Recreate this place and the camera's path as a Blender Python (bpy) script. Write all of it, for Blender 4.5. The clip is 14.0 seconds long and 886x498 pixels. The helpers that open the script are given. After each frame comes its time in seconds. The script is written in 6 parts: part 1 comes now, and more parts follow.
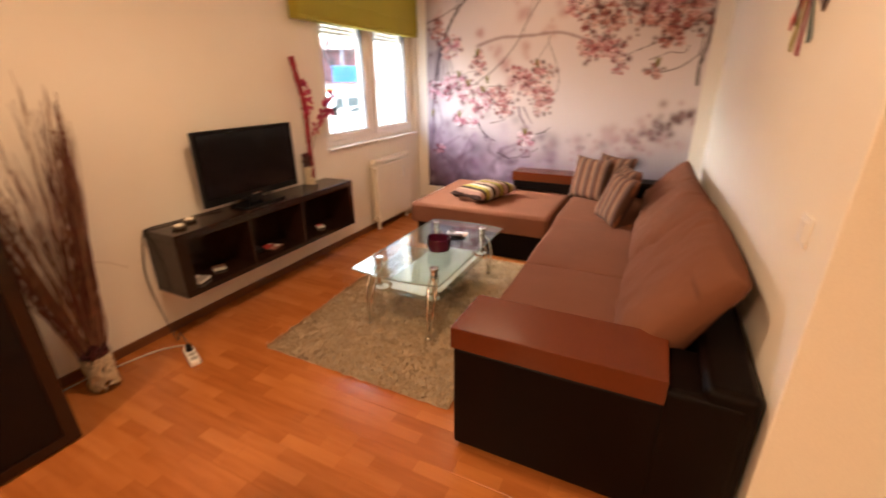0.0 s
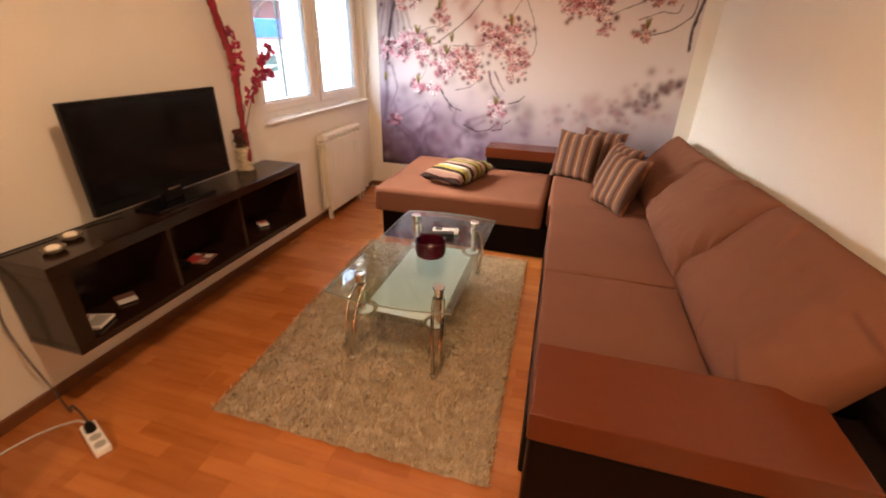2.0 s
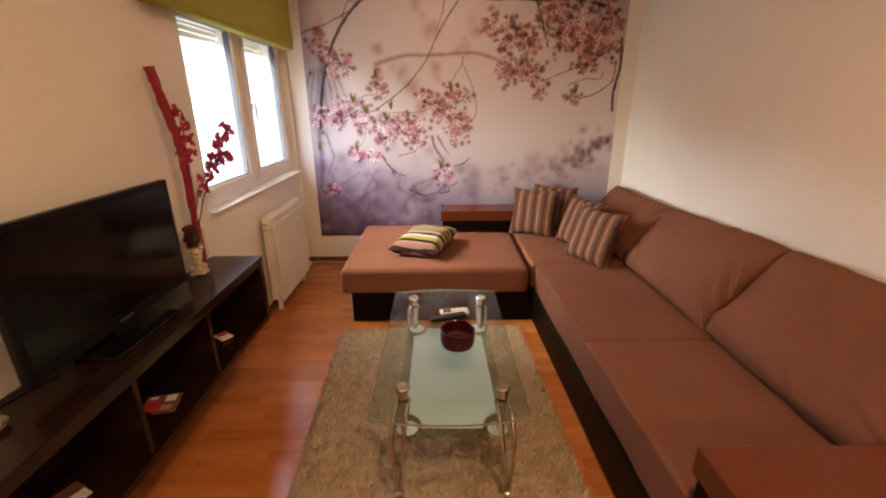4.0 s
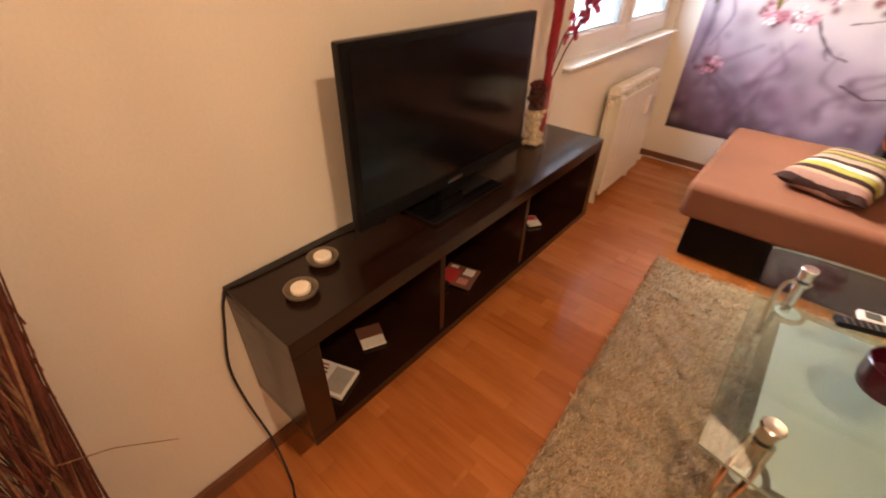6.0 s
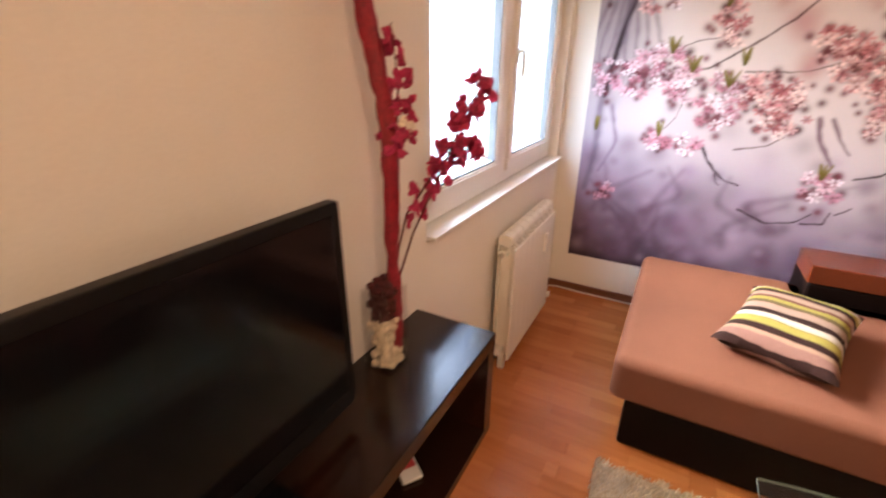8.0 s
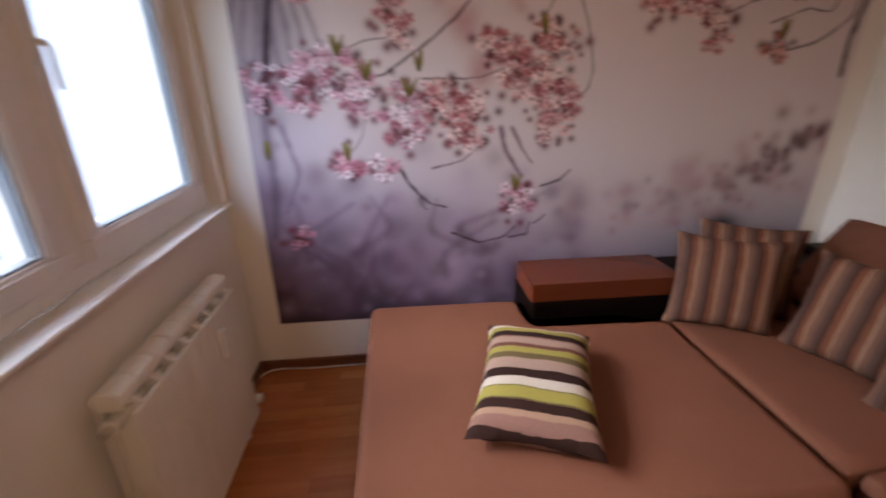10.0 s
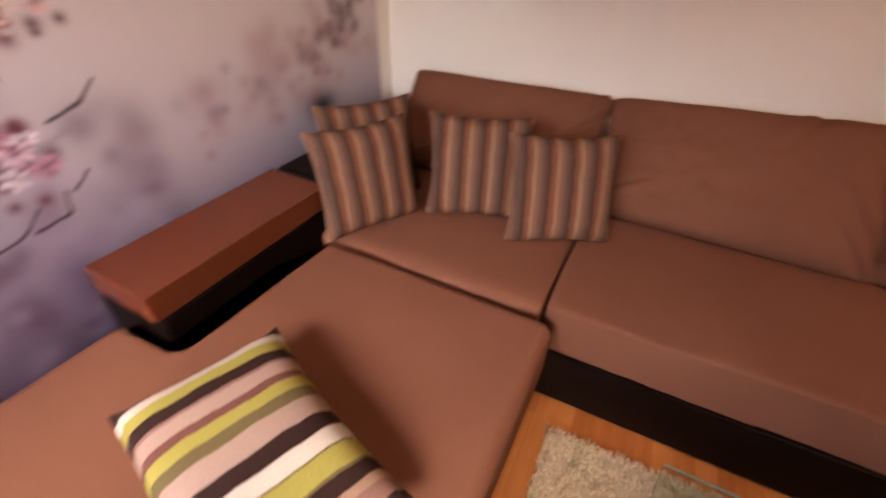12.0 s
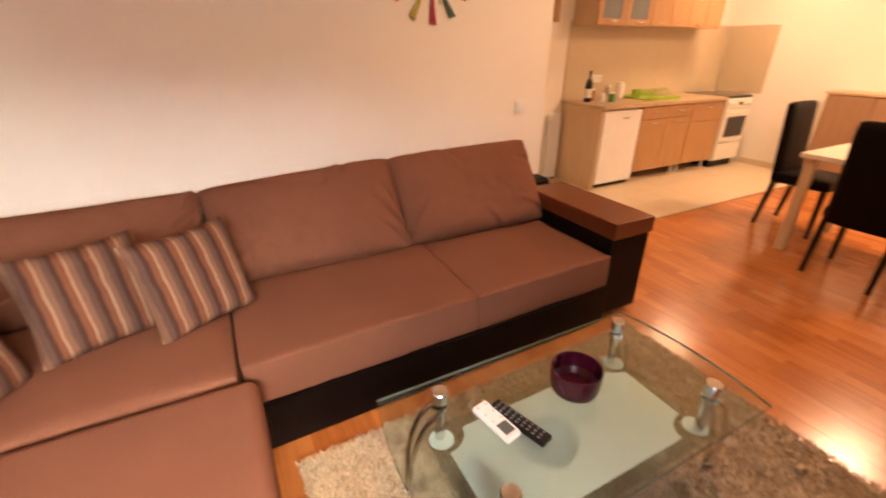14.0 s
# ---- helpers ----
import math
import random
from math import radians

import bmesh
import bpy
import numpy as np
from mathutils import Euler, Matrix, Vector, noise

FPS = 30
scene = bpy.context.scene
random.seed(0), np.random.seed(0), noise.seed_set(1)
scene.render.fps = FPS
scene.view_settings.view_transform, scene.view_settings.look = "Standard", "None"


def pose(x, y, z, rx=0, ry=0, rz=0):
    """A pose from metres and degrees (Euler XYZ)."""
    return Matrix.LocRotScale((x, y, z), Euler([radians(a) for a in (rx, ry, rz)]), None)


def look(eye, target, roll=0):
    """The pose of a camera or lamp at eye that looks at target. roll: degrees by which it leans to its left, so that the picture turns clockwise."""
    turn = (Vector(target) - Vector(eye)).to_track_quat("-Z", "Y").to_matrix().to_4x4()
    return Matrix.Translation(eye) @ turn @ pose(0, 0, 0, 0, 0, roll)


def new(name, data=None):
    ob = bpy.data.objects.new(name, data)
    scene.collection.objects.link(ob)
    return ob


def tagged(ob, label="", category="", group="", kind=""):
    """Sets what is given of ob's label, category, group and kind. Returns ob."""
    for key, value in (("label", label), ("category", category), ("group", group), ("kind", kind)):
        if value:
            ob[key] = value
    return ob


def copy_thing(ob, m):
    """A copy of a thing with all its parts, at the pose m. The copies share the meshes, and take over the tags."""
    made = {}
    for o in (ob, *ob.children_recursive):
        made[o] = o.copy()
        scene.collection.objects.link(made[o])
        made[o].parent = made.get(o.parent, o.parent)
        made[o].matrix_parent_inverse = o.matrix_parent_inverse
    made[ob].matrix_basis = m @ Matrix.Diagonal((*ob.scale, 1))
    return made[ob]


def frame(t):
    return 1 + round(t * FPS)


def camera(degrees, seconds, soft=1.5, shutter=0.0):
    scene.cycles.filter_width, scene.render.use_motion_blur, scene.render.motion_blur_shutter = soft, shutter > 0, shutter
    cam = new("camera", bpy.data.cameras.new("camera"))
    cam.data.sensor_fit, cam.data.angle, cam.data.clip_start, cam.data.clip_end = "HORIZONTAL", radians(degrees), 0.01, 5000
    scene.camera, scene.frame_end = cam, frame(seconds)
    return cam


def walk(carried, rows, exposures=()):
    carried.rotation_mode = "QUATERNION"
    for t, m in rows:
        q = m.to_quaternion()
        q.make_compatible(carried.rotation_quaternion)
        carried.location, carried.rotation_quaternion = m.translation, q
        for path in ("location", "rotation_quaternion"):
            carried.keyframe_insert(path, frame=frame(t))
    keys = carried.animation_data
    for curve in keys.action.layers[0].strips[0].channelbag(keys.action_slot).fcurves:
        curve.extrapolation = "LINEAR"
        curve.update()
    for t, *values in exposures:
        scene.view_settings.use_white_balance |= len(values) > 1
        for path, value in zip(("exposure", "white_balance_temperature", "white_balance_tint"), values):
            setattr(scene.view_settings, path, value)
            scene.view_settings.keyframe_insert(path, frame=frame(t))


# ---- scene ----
cam = camera(92.6, 14.0, soft=1.9, shutter=0.5)
PATH = [
    (0, (2.583, -4.588, 1.458), (1.758, -2.92, 0.724), -0.6),
    (0.5, (2.443, -4.618, 1.471), (1.913, -2.837, 0.733), -2.2),
    (1, (2.315, -4.498, 1.469), (1.782, -2.71, 0.748), -1.4),
    (1.5, (2.193, -4.291, 1.451), (1.602, -2.545, 0.676), 0.5),
    (2, (1.984, -4.151, 1.428), (1.5, -2.418, 0.554), 1.3),
    (2.5, (1.777, -4.08, 1.498), (1.594, -2.192, 0.865), 2.0),
    (2.7, (1.743, -4.056, 1.501), (1.593, -2.133, 0.973), 1.8),
    (4.8, (1.004, -3.882, 1.468), (1.066, -2.058, 0.65), -0.8),
    (5, (0.962, -3.845, 1.452), (0.791, -2.046, 0.595), -1.0),
    (5.5, (0.926, -3.673, 1.406), (0.189, -2.095, 0.422), 0.9),
    (6, (0.902, -3.528, 1.358), (-0.14, -2.282, 0.191), 1.2),
    (6.5, (0.81, -3.347, 1.332), (-0.241, -2.162, 0.11), 2.9),
    (7, (0.733, -3.137, 1.374), (-0.323, -1.831, 0.29), 1.1),
    (7.2, (0.714, -3.046, 1.391), (-0.365, -1.694, 0.388), 0.2),
    (9.3, (0.63, -2.226, 1.423), (0.376, -0.342, 0.803), -1.2),
    (9.5, (0.676, -2.134, 1.417), (0.505, -0.246, 0.779), -1.6),
    (10, (0.754, -1.926, 1.399), (0.952, -0.078, 0.663), -0.4),
    (10.5, (0.756, -1.731, 1.442), (1.577, -0.117, 0.594), -2.5),
    (11, (0.813, -1.605, 1.362), (1.714, -0.269, 0.177), -2.6),
    (11.5, (0.933, -1.443, 1.344), (1.953, -0.321, 0.039), -0.7),
    (12, (0.963, -1.351, 1.347), (2.391, -0.643, 0.138), 1.9),
    (12.5, (0.881, -1.239, 1.359), (2.553, -1.147, 0.266), -0.4),
    (13, (0.788, -1.257, 1.406), (2.525, -1.562, 0.461), 0.0),
    (13.5, (0.668, -1.32, 1.416), (2.397, -1.862, 0.57), -1.0),
    (14, (0.62, -1.314, 1.423), (2.219, -2.152, 0.563), 0.1),
]
EV = 4.0
EXPOSURE = [(0.0, EV + 0.1, 6450, 10), (1.5, EV - 0.06, 6450, 10), (2.7, EV + 0.12, 6350, 10), (4.8, EV - 0.58, 6350, 10), (5.4, EV - 0.15, 6450, 10), (6.2, EV + 0.18, 6350, 10), (7.2, EV + 0.32, 6000, 10), (9.3, EV - 0.85, 5550, 12), (10.2, EV - 1.24, 5500, 14), (11.2, EV - 1.14, 5750, 14), (12.0, EV - 0.55, 6300, 22), (12.6, EV - 0.14, 7150, 26), (13.2, EV + 0.1, 7150, 22), (14.0, EV + 0.08, 6850, 19)]
walk(cam, [(t, look(eye, target, roll)) for t, eye, target, roll in PATH], EXPOSURE)
# ---- world, sun, lamps ----
world = bpy.data.worlds.new("sky")
scene.world = world
world.use_nodes = True
wn = world.node_tree.nodes
sky = wn.new("ShaderNodeTexSky")
sky.sky_type, sky.sun_disc, sky.sun_elevation, sky.sun_rotation = "NISHITA", False, radians(41), radians(268)
sky.air_density, sky.dust_density = 1.0, 4.0
wn["Background"].inputs[1].default_value = 0.15
world.node_tree.links.new(sky.outputs[0], wn["Background"].inputs[0])
sun = new("sun", bpy.data.lights.new("sun", "SUN"))
sun.data.energy, sun.data.angle, sun.data.color = 0.92, radians(100), (0.94, 0.97, 1.0)
sun.matrix_world = look((0, 0, 10), (1.2, 0.04, 8.94))


def ceiling_light(x, y, z, watts, colour, size=0.7):
    lamp = new("ceiling_light", bpy.data.lights.new("ceiling_light", "AREA"))
    lamp.data.shape, lamp.data.size = "DISK", size
    lamp.data.energy, lamp.data.color = watts, colour
    lamp.location = (x, y, z)
    return lamp


WARM = (1.0, 0.63, 0.365)
LAMPS = ((1.3, -0.85, 0.5, 0.7), (1.7, -3.3, 1.8, 0.18), (1.4, -6.45, 5.6, 0.45), (3.55, -6.6, 2.35, 0.45))
for lx, ly, lw, ls in LAMPS:
    ceiling_light(lx, ly, 2.575, lw, WARM, ls)


# ---- helpers ----
def node_mat(name, base, rough=0.5, metal=0.0, spec=0.5):
    m = bpy.data.materials.new(name)
    m.use_nodes = True
    b = m.node_tree.nodes["Principled BSDF"]
    b.inputs["Base Color"].default_value = (*base, 1)
    b.inputs["Roughness"].default_value = rough
    b.inputs["Metallic"].default_value = metal
    b.inputs["Specular IOR Level"].default_value = spec
    return m


def coords(m, scale=(1, 1, 1), kind="Object"):
    n, l = m.node_tree.nodes, m.node_tree.links
    tc, mp = n.new("ShaderNodeTexCoord"), n.new("ShaderNodeMapping")
    mp.inputs["Scale"].default_value = scale
    l.new(tc.outputs[kind], mp.inputs["Vector"])
    return mp.outputs["Vector"]


def vary(m, base, amount=0.12, scale=6.0, fine=90.0, bump=0.15, bump_dist=0.002, stretch=(1, 1, 1), rough=None, rough_var=0.1, tint=None):
    """Two scales of tone variation, a fine relief and uneven gloss."""
    n, l = m.node_tree.nodes, m.node_tree.links
    b = n["Principled BSDF"]
    v = coords(m, stretch)
    big, small = n.new("ShaderNodeTexNoise"), n.new("ShaderNodeTexNoise")
    for t, s, d in ((big, scale, 4), (small, fine, 3)):
        t.inputs["Scale"].default_value, t.inputs["Detail"].default_value = s, d
        l.new(v, t.inputs["Vector"])
    add = n.new("ShaderNodeMath")
    add.operation = "MULTIPLY_ADD"
    l.new(small.outputs["Fac"], add.inputs[0])
    add.inputs[1].default_value = 0.5
    half = n.new("ShaderNodeMath")
    half.operation = "MULTIPLY"
    half.inputs[1].default_value = 0.5
    l.new(big.outputs["Fac"], half.inputs[0])
    l.new(half.outputs[0], add.inputs[2])
    ramp = n.new("ShaderNodeValToRGB")
    dark = tuple(max(0, c * (1 - amount * 1.6)) for c in base)
    lite = tuple(min(1, c * (1 + amount * 1.6)) for c in (tint or base))
    ramp.color_ramp.elements[0].position, ramp.color_ramp.elements[1].position = 0.3, 0.7
    ramp.color_ramp.elements[0].color, ramp.color_ramp.elements[1].color = (*dark, 1), (*lite, 1)
    l.new(add.outputs[0], ramp.inputs["Fac"])
    l.new(ramp.outputs["Color"], b.inputs["Base Color"])
    if bump:
        bp = n.new("ShaderNodeBump")
        bp.inputs["Strength"].default_value, bp.inputs["Distance"].default_value = bump, bump_dist
        l.new(small.outputs["Fac"], bp.inputs["Height"])
        l.new(bp.outputs["Normal"], b.inputs["Normal"])
    if rough_var:
        r0 = b.inputs["Roughness"].default_value
        mr = n.new("ShaderNodeMapRange")
        mr.inputs["To Min"].default_value, mr.inputs["To Max"].default_value = max(0.02, r0 - rough_var), min(1, r0 + rough_var)
        l.new(big.outputs["Fac"], mr.inputs["Value"])
        l.new(mr.outputs["Result"], b.inputs["Roughness"])
    return m


def simple(name, base, rough=0.5, metal=0.0, amount=0.1, scale=8.0, fine=120.0, bump=0.1, **kw):
    return vary(node_mat(name, base, rough, metal), base, amount, scale, fine, bump, **kw)


def stripes(name, bands, axis, length, rough=0.9):
    """Woven stripes across a pillow: bands of (width, colour) along an axis of the object."""
    m = simple(name, (0.3, 0.2, 0.15), rough, amount=0.06, fine=400, bump=0.25)
    m.node_tree.nodes["Principled BSDF"].inputs["Specular IOR Level"].default_value = 0.1
    n, l = m.node_tree.nodes, m.node_tree.links
    tc, sep = n.new("ShaderNodeTexCoord"), n.new("ShaderNodeSeparateXYZ")
    l.new(tc.outputs["Object"], sep.inputs[0])
    mr = n.new("ShaderNodeMapRange")
    mr.inputs["From Min"].default_value, mr.inputs["From Max"].default_value = -length / 2, length / 2
    wob = n.new("ShaderNodeTexNoise")
    wob.inputs["Scale"].default_value = 7
    wm = n.new("ShaderNodeMath")
    wm.operation = "MULTIPLY_ADD"
    wm.inputs[1].default_value = 0.011
    l.new(wob.outputs["Fac"], wm.inputs[0])
    l.new(sep.outputs[axis], wm.inputs[2])
    l.new(wm.outputs[0], mr.inputs["Value"])
    ramp = n.new("ShaderNodeValToRGB")
    ramp.color_ramp.interpolation = "CONSTANT"
    total, at = sum(w for w, _ in bands), 0.0
    for i, (w, c) in enumerate(bands):
        e = ramp.color_ramp.elements[0] if i == 0 else ramp.color_ramp.elements.new(at / total)
        e.color = (*c, 1)
        at += w
    extra = ramp.color_ramp.elements[len(bands)] if len(ramp.color_ramp.elements) > len(bands) else None
    if extra:
        ramp.color_ramp.elements.remove(extra)
    l.new(mr.outputs["Result"], ramp.inputs["Fac"])
    old = n["Principled BSDF"].inputs["Base Color"].links[0].from_node
    mix = n.new("ShaderNodeMix")
    mix.data_type, mix.blend_type = "RGBA", "MULTIPLY"
    mix.inputs["Factor"].default_value = 0.35
    l.new(ramp.outputs["Color"], mix.inputs["A"])
    grain = n.new("ShaderNodeTexNoise")
    grain.inputs["Scale"].default_value = 260
    l.new(tc.outputs["Object"], grain.inputs["Vector"])
    l.new(grain.outputs["Fac"], mix.inputs["B"])
    l.new(mix.outputs["Result"], n["Principled BSDF"].inputs["Base Color"])
    n.remove(old)
    return m


def glass_mat(name, tint=(1, 1, 1), gloss=0.03):
    """Thin clear sheet: see-through, with a mirror gloss that grows at grazing angles."""
    m = bpy.data.materials.new(name)
    m.use_nodes = True
    n, l = m.node_tree.nodes, m.node_tree.links
    n.clear()
    out, tr, gl, mix, lw, pw, ma = (n.new(k) for k in ("ShaderNodeOutputMaterial", "ShaderNodeBsdfTransparent", "ShaderNodeBsdfGlossy", "ShaderNodeMixShader", "ShaderNodeLayerWeight", "ShaderNodeMath", "ShaderNodeMath"))
    tr.inputs[0].default_value = (*tint, 1)
    gl.inputs["Roughness"].default_value = gloss
    lw.inputs["Blend"].default_value = 0.5
    pw.operation, ma.operation = "POWER", "MULTIPLY_ADD"
    pw.inputs[1].default_value = 4.0
    ma.inputs[1].default_value, ma.inputs[2].default_value = 0.75, 0.035
    l.new(lw.outputs["Facing"], pw.inputs[0])
    l.new(pw.outputs[0], ma.inputs[0])
    l.new(ma.outputs[0], mix.inputs[0])
    l.new(tr.outputs[0], mix.inputs[1])
    l.new(gl.outputs[0], mix.inputs[2])
    l.new(mix.outputs[0], out.inputs[0])
    return m


def box(x0, x1, y0, y1, z0, z1, bevel=0.0, seg=2):
    bm = bmesh.new()
    bmesh.ops.create_cube(bm, size=1)
    for v in bm.verts:
        v.co = Vector(((x0 + x1) / 2 + v.co.x * (x1 - x0), (y0 + y1) / 2 + v.co.y * (y1 - y0), (z0 + z1) / 2 + v.co.z * (z1 - z0)))
    if bevel:
        bmesh.ops.bevel(bm, geom=bm.edges[:], offset=bevel, segments=seg, profile=0.5, affect="EDGES")
    return bm


def join(*bms):
    out = bms[0]
    for other in bms[1:]:
        me = bpy.data.meshes.new("tmp")
        other.to_mesh(me)
        out.from_mesh(me)
        other.free()
        bpy.data.meshes.remove(me)
    return out


def moved(bm, m):
    bm.transform(m)
    return bm


def tube(points, r, sides=10, r_end=None, closed_ends=True):
    """A round rod along a line of points, tapering to r_end."""
    bm = bmesh.new()
    pts = [Vector(p) for p in points]
    rings = []
    side = None
    for i, p in enumerate(pts):
        d = (pts[min(i + 1, len(pts) - 1)] - pts[max(i - 1, 0)]).normalized()
        if side is None:
            side = d.orthogonal().normalized()
        side = (side - d * side.dot(d)).normalized()
        up = d.cross(side)
        rr = r if r_end is None else r + (r_end - r) * i / (len(pts) - 1)
        rings.append([bm.verts.new(p + rr * (side * math.cos(a) + up * math.sin(a))) for a in (2 * math.pi * k / sides for k in range(sides))])
    for a, b in zip(rings, rings[1:]):
        for k in range(sides):
            bm.faces.new((a[k], a[(k + 1) % sides], b[(k + 1) % sides], b[k]))
    if closed_ends:
        bm.faces.new(rings[0][::-1])
        bm.faces.new(rings[-1])
    return bm


def lathe(profile, sides=32, at=(0, 0, 0)):
    """A turned shape from (radius, height) pairs."""
    bm = bmesh.new()
    rings = [[bm.verts.new((at[0] + r * math.cos(2 * math.pi * k / sides), at[1] + r * math.sin(2 * math.pi * k / sides), at[2] + z)) for k in range(sides)] for r, z in profile]
    for a, b in zip(rings, rings[1:]):
        for k in range(sides):
            bm.faces.new((a[k], a[(k + 1) % sides], b[(k + 1) % sides], b[k]))
    bm.faces.new(rings[0][::-1])
    bm.faces.new(rings[-1])
    return bm


def hang(points, n=10):
    """A smooth cable line through corner points."""
    pts = [Vector(q) for q in points]
    out = []
    for i in range(len(pts) - 1):
        a, b, c2, d = pts[max(i - 1, 0)], pts[i], pts[i + 1], pts[min(i + 2, len(pts) - 1)]
        for k in range(n):
            t = k / n
            out.append(0.5 * ((2 * b) + (c2 - a) * t + (2 * a - 5 * b + 4 * c2 - d) * t * t + (3 * b - a - 3 * c2 + d) * t ** 3))
    return out + [pts[-1]]


def prism(outline, z0, z1, bevel=0.0):
    """A plate of an outline in x, y."""
    bm = bmesh.new()
    a = [bm.verts.new((x, y, z0)) for x, y in outline]
    b = [bm.verts.new((x, y, z1)) for x, y in outline]
    bm.faces.new(a[::-1])
    bm.faces.new(b)
    for i in range(len(a)):
        bm.faces.new((a[i], a[(i + 1) % len(a)], b[(i + 1) % len(a)], b[i]))
    bmesh.ops.recalc_face_normals(bm, faces=bm.faces[:])
    if bevel:
        bmesh.ops.bevel(bm, geom=bm.edges[:], offset=bevel, segments=2, profile=0.5, affect="EDGES")
    return bm


def rounded(outline, radii, n=5):
    """An outline with its corners rounded."""
    out = []
    for k, (p, r) in enumerate(zip(outline, radii)):
        p, a, b = Vector(p), Vector(outline[k - 1]), Vector(outline[(k + 1) % len(outline)])
        s, e = p + (a - p).normalized() * r, p + (b - p).normalized() * r
        out += [tuple((s * (1 - t) + p * t).lerp(p * (1 - t) + e * t, t)) for t in (i / n for i in range(n + 1))]
    return out


def loft(outline, layers):
    """A solid from an outline drawn in by the given amounts at the given heights, bottom first."""
    bm = bmesh.new()
    n = len(outline)
    pts = [Vector(p) for p in outline]
    norm = []
    for k in range(n):
        d = (pts[(k + 1) % n] - pts[k - 1]).normalized()
        norm.append(Vector((-d.y, d.x)))
    rings = [[bm.verts.new((*(p + q * inset), z)) for p, q in zip(pts, norm)] for inset, z in layers]
    for a, b in zip(rings, rings[1:]):
        for k in range(n):
            bm.faces.new((a[k], a[(k + 1) % n], b[(k + 1) % n], b[k]))
    caps = [bm.faces.new(rings[0][::-1]), bm.faces.new(rings[-1])]
    bmesh.ops.triangulate(bm, faces=caps)
    return bm


def soft_box(sx, sy, sz, r, cuts=14, puff=(0, 0, 0), wrinkle=0.0, seed=0.0, freq=5.0):
    """An upholstered block about its centre: rounded edges, puffed faces and shallow creases."""
    bm = bmesh.new()
    bmesh.ops.create_cube(bm, size=2)
    bmesh.ops.subdivide_edges(bm, edges=bm.edges[:], cuts=cuts, use_grid_fill=True)
    h = Vector((sx / 2, sy / 2, sz / 2))
    for v in bm.verts:
        u = v.co.copy()
        for k in range(3):  # gather the grid towards the edges
            u[k] = math.copysign(abs(u[k]) ** 0.8, u[k])
        p = Vector((u.x * h.x, u.y * h.y, u.z * h.z))
        inner = Vector([max(-(h[k] - r), min(h[k] - r, p[k])) for k in range(3)])
        d = p - inner
        if d.length > 1e-9:
            p = inner + d.normalized() * min(r, d.length if sum(abs(c) > 1e-9 for c in d) < 2 else r)
        for k in range(3):
            a, b = (k + 1) % 3, (k + 2) % 3
            if abs(v.co[k]) > 0.99:
                p[k] += math.copysign(puff[k] * (1 - u[a] ** 2) * (1 - u[b] ** 2), u[k])
        if wrinkle:
            q = p * freq + Vector((seed, seed * 2, 0))
            p += Vector((noise.noise(q), noise.noise(q + Vector((9, 0, 0))), noise.noise(q + Vector((0, 7, 0))))) * wrinkle
        v.co = p
    return bm


def pillow(w, h, t, n=22, seed=0.0):
    """A stuffed cushion cover: pinched edges, drawn-out corners. Lies in x, y about its centre."""
    bm = bmesh.new()
    def side(sign):
        grid = []
        for i in range(n + 1):
            row = []
            for j in range(n + 1):
                u, v = 2 * i / n - 1, 2 * j / n - 1
                pinch = 1 - 0.05 * (1 - u * u) * abs(v) ** 3 - 0.05 * (1 - v * v) * abs(u) ** 3
                z = sign * t / 2 * (max(0, 1 - u ** 4) * max(0, 1 - v ** 4)) ** 0.55
                x, y = u * w / 2 * (1 - 0.05 * (1 - v * v) * abs(u) ** 3), v * h / 2 * (1 - 0.05 * (1 - u * u) * abs(v) ** 3)
                q = Vector((x * 9 + seed, y * 9, sign))
                z += sign * 0.006 * noise.noise(q) * (1 - abs(u)) ** 0.3 if abs(u) < 1 and abs(v) < 1 else 0
                row.append((x * pinch, y * pinch, z))
            grid.append(row)
        return grid
    for sign in (1, -1):
        g = [[bm.verts.new(p) for p in row] for row in side(sign)]
        for i in range(n):
            for j in range(n):
                q = (g[i][j], g[i + 1][j], g[i + 1][j + 1], g[i][j + 1])
                bm.faces.new(q if sign > 0 else q[::-1])
    bmesh.ops.remove_doubles(bm, verts=bm.verts[:], dist=1e-5)
    return bm


def mesh_of(name, bm, mat, smooth=35):
    me = bpy.data.meshes.new(name)
    bm.to_mesh(me)
    bm.free()
    me.materials.append(mat)
    if smooth:
        me.shade_smooth()
        me.set_sharp_from_angle(angle=radians(smooth))
    return me


def crisp(ob, smooth):
    """Keeps broad flat faces flat beside their rounded edges."""
    if smooth and len(ob.data.polygons) < 500:
        wn_mod = ob.modifiers.new("crisp", "WEIGHTED_NORMAL")
        wn_mod.keep_sharp, wn_mod.weight = True, 90
    return ob


def part(name, bm, mat, parent, label="", smooth=35):
    """Links a bmesh, drawn in world metres, as one mesh object under a thing or a part."""
    ob = crisp(new(name, mesh_of(name, bm, mat, smooth)), smooth)
    if parent is not None:
        at, up = Vector((0, 0, 0)), parent
        while up is not None:
            at += up.location
            up = up.parent
        ob.data.transform(Matrix.Translation(-at))
        ob.parent = parent
    return tagged(ob, label=label) if label else ob


def thing(name, at, label, category, group="", kind=""):
    ob = new(name)
    ob.empty_display_size = 0.1
    ob.location = at
    return tagged(ob, label, category, group, kind)


